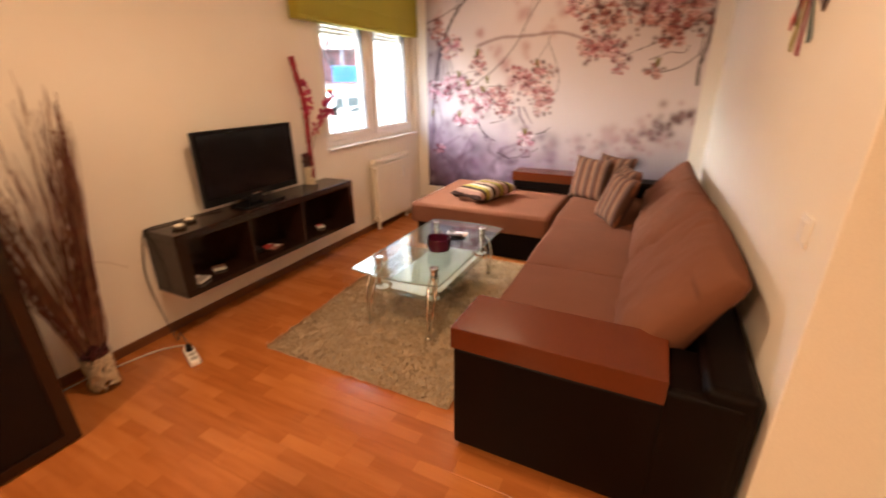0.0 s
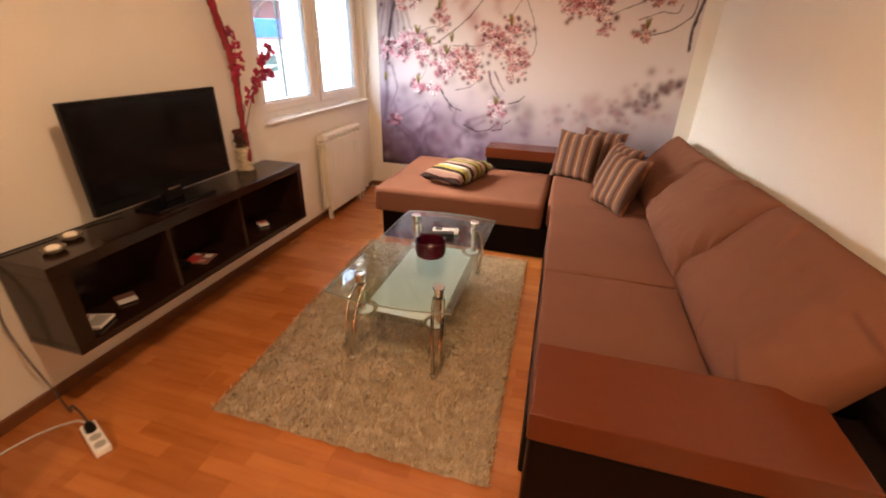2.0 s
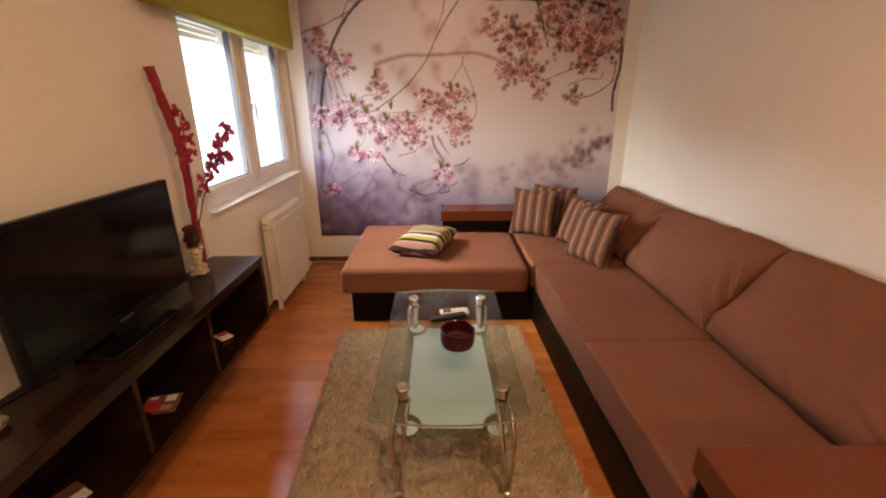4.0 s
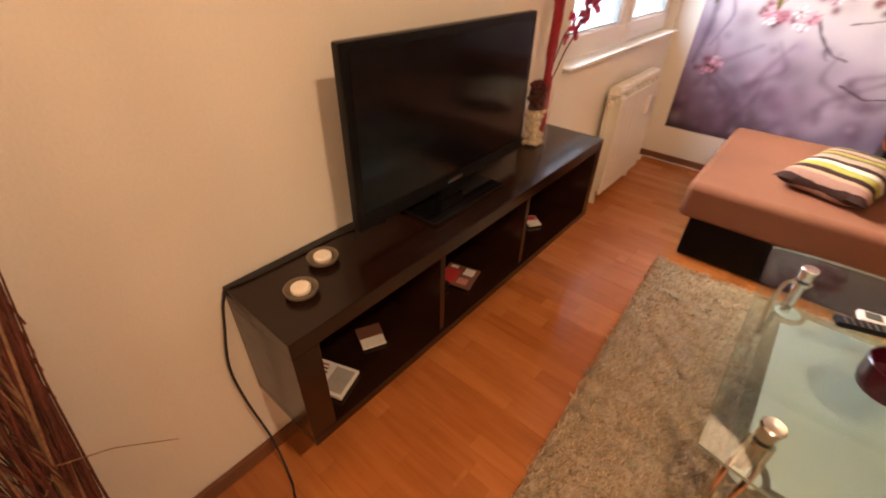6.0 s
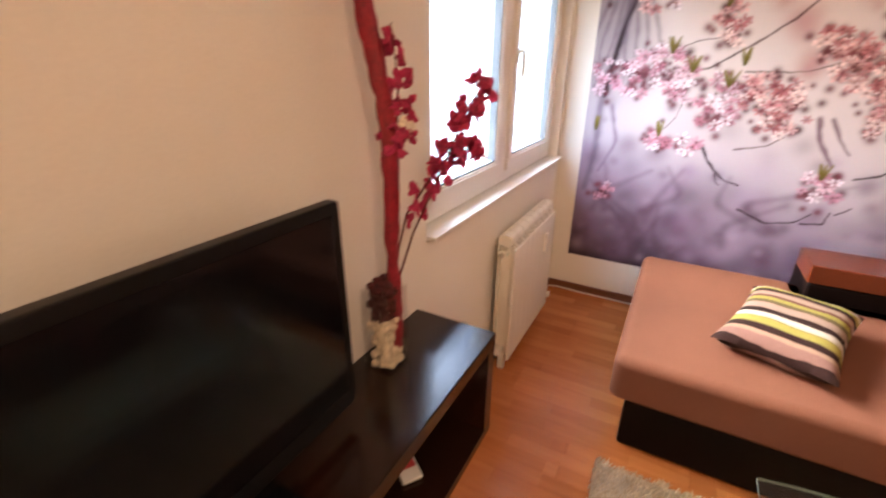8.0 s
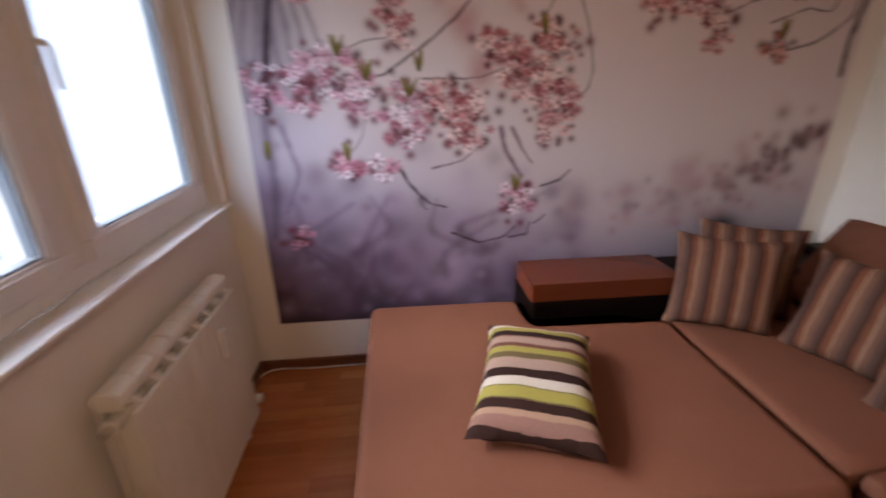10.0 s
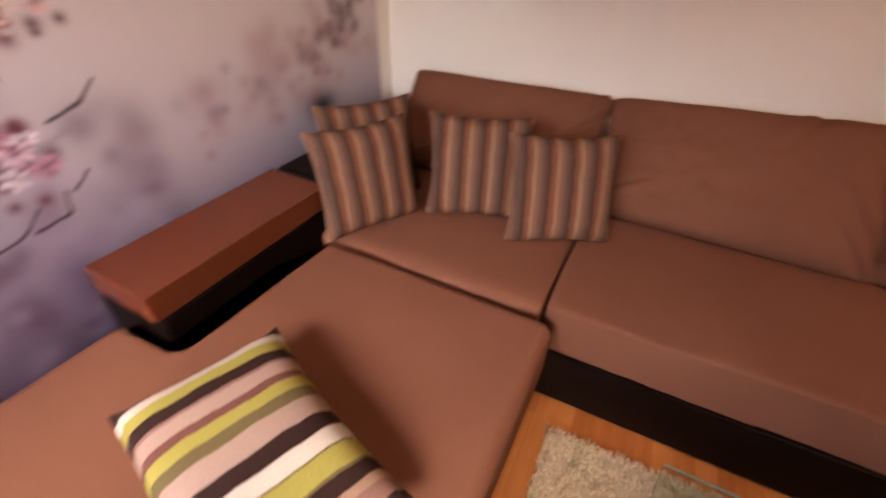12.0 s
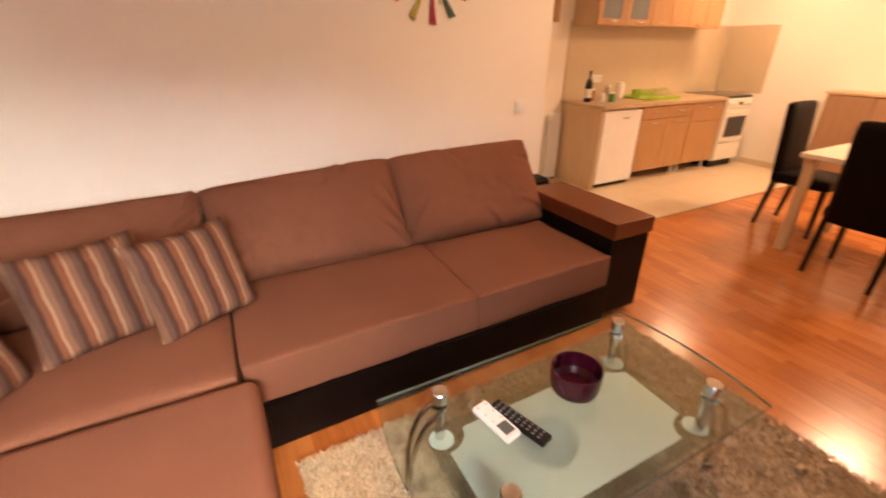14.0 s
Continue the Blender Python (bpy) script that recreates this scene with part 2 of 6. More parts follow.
def single(name, bm, mat, at, label, category, group="", kind="", smooth=35):
    """A thing of one mesh, drawn in world metres, with its origin at the given base."""
    ob = crisp(new(name, mesh_of(name, bm, mat, smooth)), smooth)
    ob.data.transform(Matrix.Translation(-Vector(at)))
    ob.location = at
    return tagged(ob, label, category, group, kind)


# ---- materials ----
PLASTER = simple("warm_white_plaster", (0.80, 0.76, 0.68), 0.85, amount=0.03, scale=1.5, fine=160, bump=0.12)
CEIL = simple("ceiling_paint", (0.82, 0.80, 0.76), 0.9, amount=0.03, scale=1.2, fine=140, bump=0.1)
LEATHER = simple("dark_leatherette", (0.0048, 0.0025, 0.0020), 0.42, amount=0.25, scale=5, fine=260, bump=0.25)
PLANK_TOP = simple("reddish_brown_armrest_board", (0.112, 0.027, 0.010), 0.24, amount=0.03, scale=3, fine=60, bump=0.0, stretch=(1, 1, 1), rough_var=0.03)
FABRIC = simple("brown_woven_upholstery", (0.168, 0.0705, 0.041), 0.95, amount=0.09, scale=3, fine=520, bump=0.35, bump_dist=0.0015)
WENGE = simple("wenge_laminate", (0.016, 0.006, 0.0036), 0.2, amount=0.22, scale=4, fine=40, bump=0.05, stretch=(8, 0.8, 8))
BLACK = simple("black_plastic", (0.005, 0.005, 0.0055), 0.35, amount=0.1, fine=300, bump=0.05)
SCREEN = node_mat("switched_off_screen", (0.004, 0.004, 0.005), 0.12)
CHROME = simple("brushed_chrome", (0.72, 0.70, 0.66), 0.18, 1.0, amount=0.05, bump=0.02)
WHITE = simple("white_plastic", (0.78, 0.77, 0.74), 0.4, amount=0.03, bump=0.04)
ENAMEL = simple("white_radiator_enamel", (0.80, 0.77, 0.68), 0.35, amount=0.03, scale=3, bump=0.04)
PVC = simple("white_window_plastic", (0.80, 0.77, 0.72), 0.35, amount=0.03, bump=0.03)
GASKET = simple("grey_rubber_gasket", (0.12, 0.14, 0.16), 0.6)
PANE = glass_mat("window_glass", (0.96, 0.98, 0.98), 0.01)
CLEAR = glass_mat("clear_table_glass", (0.90, 0.95, 0.93), 0.015)
EDGE = simple("green_glass_edge", (0.24, 0.29, 0.25), 0.15, amount=0.1, bump=0)
FROST = simple("frosted_glass_print", (0.52, 0.61, 0.57), 0.35, amount=0.03, bump=0.02)
PURPLE = simple("dark_purple_glass", (0.05, 0.004, 0.013), 0.16, amount=0.2, bump=0)
GREEN = simple("lime_green_blind_cloth", (0.33, 0.30, 0.035), 0.9, amount=0.06, scale=4, fine=420, bump=0.25)
PILE = simple("beige_shag_yarn", (0.44, 0.36, 0.26), 0.95, amount=0.22, scale=9, fine=220, bump=0.3)
BASE = simple("baseboard_wood", (0.15, 0.055, 0.020), 0.4, amount=0.2, scale=4, fine=60, bump=0.05, stretch=(1, 1, 6))
RED = simple("dark_red_ribbon", (0.24, 0.006, 0.018), 0.6, amount=0.3, scale=20)
PETAL = simple("magenta_silk_petal", (0.38, 0.02, 0.08), 0.7, amount=0.3, scale=30)
PEBBLE = simple("cream_pebbles", (0.72, 0.62, 0.46), 0.6, amount=0.25, scale=40)
MOSS = simple("dark_red_dried_moss", (0.07, 0.012, 0.012), 0.9, amount=0.4, scale=60)
TWIG = simple("reddish_brown_twigs", (0.10, 0.026, 0.016), 0.85, amount=0.4, scale=14)
TWIG_PALE = simple("pale_dry_twigs", (0.24, 0.13, 0.07), 0.85, amount=0.3, scale=14)
CABLE_W, CABLE_B = simple("white_cable", (0.7, 0.66, 0.58), 0.5), simple("black_cable", (0.02, 0.02, 0.02), 0.5)
OAK = simple("light_oak_laminate", (0.42, 0.235, 0.105), 0.45, amount=0.13, scale=5, fine=50, bump=0.04, stretch=(6, 6, 0.7))
MAPLE = simple("pale_maple_laminate", (0.56, 0.40, 0.24), 0.5, amount=0.08, scale=4, fine=50, bump=0.04, stretch=(6, 6, 0.7))
WORKTOP = simple("speckled_beige_worktop", (0.46, 0.33, 0.20), 0.35, amount=0.2, scale=20, fine=200)
SPLASH = simple("beige_wall_tile_glaze", (0.56, 0.46, 0.31), 0.35, amount=0.06, scale=2)
TILE = simple("beige_floor_tile", (0.60, 0.49, 0.34), 0.35, amount=0.06, scale=3)
GROUT = simple("grey_beige_grout", (0.40, 0.33, 0.24), 0.9)
TABLE = simple("white_table_laminate", (0.72, 0.64, 0.52), 0.4, amount=0.05)
SMOKED = simple("grey_cabinet_glass", (0.17, 0.19, 0.20), 0.15, amount=0.1, bump=0)
OVENGLASS = simple("black_oven_glass", (0.03, 0.03, 0.03), 0.12, amount=0.1, bump=0)
BOTTLE = simple("dark_bottle_glass", (0.015, 0.010, 0.008), 0.12, amount=0.1, bump=0)
LIME = simple("lime_plastic", (0.30, 0.45, 0.04), 0.45)
PAPER = simple("white_paper", (0.72, 0.70, 0.66), 0.8, amount=0.06)
PRINT_RED = simple("red_print", (0.40, 0.03, 0.03), 0.6)
PRINT_BROWN = simple("brown_print", (0.14, 0.06, 0.04), 0.6)
WAX = simple("white_candle_wax", (0.85, 0.78, 0.66), 0.5, amount=0.04)
CANDLE_GLASS = simple("smoky_glass_candle_dish", (0.15, 0.12, 0.085), 0.15, amount=0.1, bump=0)


def floor_material():
    """Three-strip laminate: short reddish strips of uneven tone, each plank different."""
    m = node_mat("reddish_oak_laminate", (0.4, 0.15, 0.05), 0.27)
    n, l = m.node_tree.nodes, m.node_tree.links
    b = n["Principled BSDF"]
    info, tc, mp = n.new("ShaderNodeObjectInfo"), n.new("ShaderNodeTexCoord"), n.new("ShaderNodeMapping")
    l.new(tc.outputs["Object"], mp.inputs["Vector"])
    comb, mul = n.new("ShaderNodeCombineXYZ"), n.new("ShaderNodeMath")
    mul.operation = "MULTIPLY"
    mul.inputs[1].default_value = 37.0
    l.new(info.outputs["Random"], mul.inputs[0])
    l.new(mul.outputs[0], comb.inputs[0])
    l.new(comb.outputs[0], mp.inputs["Location"])
    br = n.new("ShaderNodeTexBrick")
    br.inputs["Scale"].default_value = 1.0
    br.inputs["Brick Width"].default_value, br.inputs["Row Height"].default_value = 0.34, 0.064
    br.inputs["Mortar Size"].default_value, br.inputs["Mortar Smooth"].default_value = 0.0007, 0.3
    br.inputs["Color1"].default_value, br.inputs["Color2"].default_value = (0.36, 0.36, 0.36, 1), (0.68, 0.68, 0.68, 1)
    br.inputs["Mortar"].default_value = (0.3, 0.3, 0.3, 1)
    l.new(mp.outputs[0], br.inputs["Vector"])
    grain, stretch = n.new("ShaderNodeTexNoise"), n.new("ShaderNodeMapping")
    stretch.inputs["Scale"].default_value = (2.5, 22, 1)
    l.new(mp.outputs[0], stretch.inputs["Vector"])
    l.new(stretch.outputs[0], grain.inputs["Vector"])
    grain.inputs["Scale"].default_value, grain.inputs["Detail"].default_value = 1.6, 5
    mix = n.new("ShaderNodeMix")
    mix.data_type = "RGBA"
    mix.inputs["Factor"].default_value = 0.32
    l.new(br.outputs["Color"], mix.inputs["A"])
    l.new(grain.outputs["Fac"], mix.inputs["B"])
    ramp = n.new("ShaderNodeValToRGB")
    e = ramp.color_ramp.elements
    e[0].position, e[0].color = 0.25, (0.25, 0.070, 0.016, 1)
    e[1].position, e[1].color = 0.75, (0.53, 0.205, 0.055, 1)
    e.new(0.5).color = (0.41, 0.138, 0.034, 1)
    l.new(mix.outputs["Result"], ramp.inputs["Fac"])
    l.new(ramp.outputs["Color"], b.inputs["Base Color"])
    bp = n.new("ShaderNodeBump")
    bp.inputs["Strength"].default_value, bp.inputs["Distance"].default_value = 0.12, 0.001
    l.new(grain.outputs["Fac"], bp.inputs["Height"])
    l.new(bp.outputs["Normal"], b.inputs["Normal"])
    mr = n.new("ShaderNodeMapRange")
    mr.inputs["To Min"].default_value, mr.inputs["To Max"].default_value = 0.16, 0.28
    l.new(grain.outputs["Fac"], mr.inputs["Value"])
    l.new(mr.outputs["Result"], b.inputs["Roughness"])
    return m


LAMINATE = floor_material()
for dull, level in ((LEATHER, 0.09), (BLACK, 0.2), (WENGE, 0.5), (FABRIC, 0.08), (SCREEN, 0.25), (PLANK_TOP, 0.35)):
    dull.node_tree.nodes["Principled BSDF"].inputs["Specular IOR Level"].default_value = level

# ---- the rooms: x from the television wall, y from the mural wall (negative towards the kitchen), z from the floor ----
W, END, SOUTH, BACK, TOP = 3.0, -3.345, -7.65, 4.47, 2.64
TH = 0.25
WIN = (-1.635, -0.055, 0.915, 2.05)  # window opening: y, y, z, z


def setting(name, bm, mat, label, category, smooth=0):
    return tagged(part(name, bm, mat, None, "", smooth), label, category, kind="structure")


floor = setting("floor", box(-0.02, 4.5, SOUTH - 0.02, 0.02, -0.12, -0.012), GROUT, "reddish three-strip laminate floor with beige tiles before the kitchen", "floor")
setting("wall_west", join(box(-TH, 0, SOUTH - TH, WIN[0], -0.12, TOP + 0.1), box(-TH, 0, WIN[1], TH, -0.12, TOP + 0.1),
                          box(-TH, 0, WIN[0], WIN[1], -0.12, WIN[2] - 0.022), box(-TH, 0, WIN[0], WIN[1], WIN[3], TOP + 0.1)), PLASTER, "warm white painted wall with the window", "wall")
setting("wall_north", box(0, BACK + TH, 0, TH, -0.12, TOP + 0.1), PLASTER, "warm white painted wall behind the blossom mural", "wall")
setting("wall_east", box(W, BACK, END, 0, -0.12, TOP + 0.1, 0.004), PLASTER, "warm white painted wall behind the sofa", "wall")
setting("wall_kitchen", box(BACK, BACK + TH, SOUTH - TH, 0, -0.12, TOP + 0.1), PLASTER, "warm white painted wall behind the kitchen units", "wall")
setting("wall_south", box(0, BACK, SOUTH - TH, SOUTH, -0.12, TOP + 0.1), PLASTER, "warm white painted wall at the dining end", "wall")
setting("ceiling", box(0, BACK, SOUTH, 0, TOP, TOP + 0.1), CEIL, "white painted ceiling", "ceiling")

# baseboards
def baseboard(x0, x1, y0, y1):
    setting("baseboard", box(x0, x1, y0, y1, -0.01, 0.055, 0.004), BASE, "reddish brown wooden skirting board", "baseboard")


baseboard(0.0, 0.016, SOUTH, -0.016)
baseboard(0.0, W, -0.016, 0.0)
baseboard(W - 0.016, W, END, -0.016)
setting("baseboard", box(0.02, 3.88, SOUTH, SOUTH + 0.014, -0.01, 0.07, 0.003), TILE, "beige tiled skirting along the dining end", "baseboard")


# ---- window ----
def build_window():
    y0, y1, z0, z1 = WIN
    w = thing("window_1", (0, (y0 + y1) / 2, z0), "white plastic window with two sashes, street behind", "window", kind="structure")
    xo, xi = -0.15, -0.058
    f, m0, m1 = 0.055, -0.884, -0.808
    part("window_frame", join(box(xo, xi, y0, y1, z0 + 0.002, z0 + f, 0.004), box(xo, xi, y0, y1, z1 - f, z1, 0.004),
                              box(xo, xi, y0, y0 + f, z0 + f, z1 - f, 0.004), box(xo, xi, y1 - f, y1, z0 + f, z1 - f, 0.004),
                              box(xo, xi, m0, m1, z0 + f, z1 - f, 0.004)), PVC, w)
    for a, b in ((y0 + f, m0), (m1, y1 - f)):
        s0, s1, t0, t1, g = a - 0.004, b + 0.004, z0 + f - 0.004, z1 - f + 0.004, 0.055
        def ring(xa, xb, d0, d1, bev):
            """A rectangular ring between two insets from the sash outline."""
            return join(box(xa, xb, s0 + d0, s1 - d0, t0 + d0, t0 + d1, bev), box(xa, xb, s0 + d0, s1 - d0, t1 - d1, t1 - d0, bev),
                        box(xa, xb, s0 + d0, s0 + d1, t0 + d1, t1 - d1, bev), box(xa, xb, s1 - d1, s1 - d0, t0 + d1, t1 - d1, bev))
        sash = part("sash", ring(-0.125, -0.042, 0.0, g, 0.006), PVC, w)
        part("glazing_bead", ring(-0.095, -0.049, g, g + 0.009, 0.003), PVC, sash)
        part("gasket", ring(-0.09, -0.056, g + 0.009, g + 0.016, 0.0), GASKET, sash, "dark grey rubber seal")
        part("outer_stop", ring(-0.125, -0.092, g + 0.002, g + 0.014, 0.002), PVC, sash, "white outer glazing edge")
        pane = part("pane", box(-0.086, -0.080, s0 + g, s1 - g, t0 + g, t1 - g), PANE, sash, "clear glass pane")
        pane.visible_shadow = False
    part("handle", join(box(-0.05, -0.032, -0.80, -0.774, 1.44, 1.50, 0.004), tube(hang([(-0.032, -0.787, 1.485), (-0.014, -0.787, 1.485), (-0.008, -0.787, 1.468), (-0.008, -0.787, 1.385)], 4), 0.0075, 8)), WHITE, w, "white window handle")
    for k in range(6):  # lowered ends of the roller shutter
        part("shutter_slat", box(-0.20, -0.185, y0, y1, 1.862 + k * 0.035, 1.894 + k * 0.035, 0.004), ENAMEL, w, "pale roller shutter slat")
    part("outer_sill", box(-TH - 0.06, -0.151, y0, y1, z0 - 0.012, z0 + 0.004, 0.003), ENAMEL, w)
    setting("window_sill", box(-0.056, 0.032, y0 + 0.003, y1 + 0.01, 0.901, 0.9145, 0.003), PVC, "white ledge under the window", "window sill")


build_window()

blind = thing("roman_blind", (0.05, -1.03, 1.905), "lime green fabric blind pulled up over the window", "blind")
part("cloth", join(box(0.012, 0.10, -1.92, -0.13, 1.905, 2.42, 0.012, 3), box(0.02, 0.106, -1.915, -0.135, 1.93, 2.06, 0.012, 3)), GREEN, blind)
part("head_rail", box(0.0, 0.09, -1.90, -0.15, 2.42, 2.45, 0.004), WHITE, blind)


# ---- mural ----
def build_mural():
    x0, x1, z0, z1 = 0.135, 2.875, 0.268, 2.552
    nx, nz = 680, 568
    w, h = x1 - x0, z1 - z0
    X, Z = np.meshgrid(np.linspace(0, w, nx), np.linspace(0, h, nz))
    u, v = X / w, Z / h
    rng = np.random.default_rng(5)

    def smooth(a, b, t):
        t = np.clip((t - a) / (b - a), 0, 1)
        return t * t * (3 - 2 * t)

    sky_c, lilac, plum = np.array((0.67, 0.60, 0.595)), np.array((0.285, 0.235, 0.33)), np.array((0.040, 0.022, 0.032))

    def wash(k, col):
        img[...] = img * (1 - k[..., None]) + np.array(col) * k[..., None]

    img = np.ones((nz, nx, 1)) * sky_c
    wash(smooth(0.62, 0.15, v + 0.35 * u), lilac)
    # bluish window glare near the left edge, painted into the print colour
    wash(0.22 * np.exp(-((u - 0.10) / 0.10) ** 2 - ((v - 0.40) / 0.06) ** 2), (0.62, 0.60, 0.72))
    wash(0.6 * smooth(0.36, 0.05, v + 0.16 * u), (0.13, 0.085, 0.135))
    wash(0.92 * smooth(0.22, 0.0, v + 0.22 * u), plum)
    wash(0.7 * smooth(0.55, 1.0, u) * smooth(0.42, 0.1, v), (0.19, 0.19, 0.27))
    wash(0.55 * smooth(0.62, 0.95, u) * smooth(0.55, 0.9, v), (0.20, 0.13, 0.12))
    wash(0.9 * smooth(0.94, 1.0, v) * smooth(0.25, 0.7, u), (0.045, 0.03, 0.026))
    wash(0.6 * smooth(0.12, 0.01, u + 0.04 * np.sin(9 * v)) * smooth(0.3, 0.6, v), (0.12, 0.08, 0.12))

    def blob(cu, cv, r, col, a, stretch=1.0):
        cx, cz = cu * w, cv * h
        i0, i1 = max(0, int((cx - 2.6 * r * stretch) / w * nx)), min(nx, int((cx + 2.6 * r * stretch) / w * nx) + 2)
        j0, j1 = max(0, int((cz - 2.6 * r) / h * nz)), min(nz, int((cz + 2.6 * r) / h * nz) + 2)
        if i1 <= i0 or j1 <= j0:
            return
        d = ((X[j0:j1, i0:i1] - cx) / stretch) ** 2 + (Z[j0:j1, i0:i1] - cz) ** 2
        k = (a * np.exp(-d / (r * r)))[..., None]
        img[j0:j1, i0:i1] = img[j0:j1, i0:i1] * (1 - k) + np.array(col) * k

    # far, out-of-focus blossom and twigs
    for _ in range(300):
        a, b = rng.uniform(0, 0.55), abs(rng.normal(0, 0.15))
        blob(a, b + 0.02, rng.uniform(0.02, 0.075), rng.choice([(0.06, 0.03, 0.055), (0.26, 0.175, 0.28), (0.40, 0.32, 0.43), (0.11, 0.055, 0.09)]), rng.uniform(0.15, 0.45))
    for _ in range(80):
        t = rng.uniform(0, 1)
        blob(0.58 + 0.42 * t + rng.normal(0, 0.03), 0.20 + 0.16 * t + rng.normal(0, 0.035), rng.uniform(0.02, 0.05), rng.choice([(0.33, 0.16, 0.17), (0.42, 0.25, 0.27), (0.13, 0.08, 0.10)], p=[0.5, 0.3, 0.2]), rng.uniform(0.2, 0.5))
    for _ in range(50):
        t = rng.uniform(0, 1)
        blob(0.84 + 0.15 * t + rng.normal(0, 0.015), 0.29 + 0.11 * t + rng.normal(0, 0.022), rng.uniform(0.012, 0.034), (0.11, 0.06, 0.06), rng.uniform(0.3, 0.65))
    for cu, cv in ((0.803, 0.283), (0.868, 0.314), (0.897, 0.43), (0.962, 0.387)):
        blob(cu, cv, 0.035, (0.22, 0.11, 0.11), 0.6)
    # one wide, nearly black soft patch low at the right
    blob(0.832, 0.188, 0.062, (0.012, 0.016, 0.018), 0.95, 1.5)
    for cu, cv, r in ((0.36, 0.86, 0.05), (0.40, 0.77, 0.06), (0.25, 0.73, 0.045), (0.5, 0.74, 0.04), (0.33, 0.60, 0.07), (0.02, 0.92, 0.06), (0.1, 0.96, 0.05), (0.22, 0.95, 0.06), (0.42, 0.64, 0.05), (0.05, 0.8, 0.05), (0.53, 0.78, 0.05), (0.3, 0.66, 0.05), (0.35, 0.52, 0.06)):
        for _ in range(5):
            blob(cu + rng.normal(0, 0.012), cv + rng.normal(0, 0.014), r * rng.uniform(0.5, 0.9), (0.42, 0.19, 0.19), 0.32)

    def stroke(pts, r0, r1, col, a=0.9, soft=1.0):
        pts = np.array(pts)
        seg = np.hypot(*np.diff(pts * (w, h), axis=0).T)
        at = np.r_[0, np.cumsum(seg)]
        n = max(6, int(at[-1] / 0.004))
        s = np.linspace(0, at[-1], n)
        # a curve through the corners, gently bent
        cu = np.interp(s, at, pts[:, 0])
        cv = np.interp(s, at, pts[:, 1])
        ker = np.hanning(max(5, n // 3) + 2)[1:-1]
        ker /= ker.sum()
        pad = len(ker)
        cu = np.convolve(np.pad(cu, pad, mode="reflect", reflect_type="odd"), ker, "same")[pad:-pad]
        cv = np.convolve(np.pad(cv, pad, mode="reflect", reflect_type="odd"), ker, "same")[pad:-pad]
        for i in range(n):
            r = r0 + (r1 - r0) * i / n
            q = noise.noise(Vector((cu[i] * 60, cv[i] * 60, r0 * 900)))
            blob(cu[i] + 0.0018 * q, cv[i] + 0.002 * noise.noise(Vector((cv[i] * 70, cu[i] * 70, 3))), r * soft * (1 + 0.35 * q), col, a * (0.5 if soft > 1.5 else 0.75))

    bark, brown = (0.028, 0.014, 0.018), (0.09, 0.045, 0.045)
    # soft branches first, sharp ones over them
    stroke([(0.22, 0.672), (0.31, 0.706), (0.422, 0.703), (0.532, 0.716), (0.60, 0.69), (0.66, 0.66)], 0.009, 0.007, (0.24, 0.14, 0.15), 0.35, 1.7)
    stroke([(0.062, 0.70), (0.049, 0.57), (0.025, 0.42), (0.03, 0.30), (0.015, 0.197)], 0.012, 0.008, (0.11, 0.08, 0.12), 0.25, 2.0)
    stroke([(0.05, 0.42), (0.07, 0.33), (0.04, 0.25)], 0.008, 0.005, (0.16, 0.11, 0.17), 0.35, 1.6)
    for q in range(12):
        a, b = rng.uniform(0.02, 0.40), rng.uniform(0.02, 0.16)
        stroke([(a, b), (a + rng.normal(0, 0.04), b + 0.06), (a + rng.normal(0, 0.07), b + 0.13)], 0.012, 0.006, (0.09, 0.05, 0.08), 0.10, 2.2)
    stroke([(0.342, 0.982), (0.266, 0.941), (0.189, 0.893), (0.131, 0.819), (0.096, 0.757), (0.064, 0.655), (0.042, 0.549), (0.032, 0.44)], 0.010, 0.007, bark, 0.6, 1.3)
    stroke([(0.13, 0.83), (0.15, 0.885), (0.18, 0.88)], 0.006, 0.004, bark, 0.7)
    stroke([(0.0, 0.78), (0.08, 0.81), (0.15, 0.85)], 0.005, 0.004, brown, 0.5, 1.4)
    for q in range(7):
        a = 0.02 + 0.012 * q
        stroke([(a, 0.66), (a + 0.01 * (q - 3), 0.56), (a - 0.01 + rng.normal(0, 0.015), 0.46)], 0.007, 0.004, (0.10, 0.07, 0.10), 0.22, 1.9)
    stroke([(0.503, 0.915), (0.452, 0.838), (0.399, 0.733), (0.389, 0.69), (0.318, 0.593), (0.246, 0.533)], 0.0055, 0.005, brown, 0.8)
    stroke([(0.445, 0.914), (0.435, 0.849), (0.425, 0.813), (0.41, 0.77)], 0.006, 0.003, brown, 0.7)
    stroke([(0.497, 0.70), (0.497, 0.675), (0.469, 0.626), (0.455, 0.594)], 0.0042, 0.0035, bark, 0.75)
    stroke([(0.497, 0.675), (0.53, 0.591), (0.546, 0.509), (0.534, 0.467), (0.516, 0.46)], 0.0038, 0.0035, bark, 0.85)
    stroke([(0.151, 0.543), (0.183, 0.563), (0.221, 0.569)], 0.0042, 0.0032, bark, 0.8)
    stroke([(0.246, 0.533), (0.21, 0.505), (0.17, 0.50)], 0.005, 0.004, bark, 0.8)
    stroke([(0.27, 0.50), (0.36, 0.50), (0.43, 0.53)], 0.004, 0.0035, bark, 0.75)
    stroke([(0.183, 0.47), (0.175, 0.40), (0.155, 0.37)], 0.0035, 0.003, bark, 0.6)
    stroke([(0.23, 0.335), (0.251, 0.293), (0.279, 0.262), (0.307, 0.253)], 0.006, 0.004, bark, 0.95)
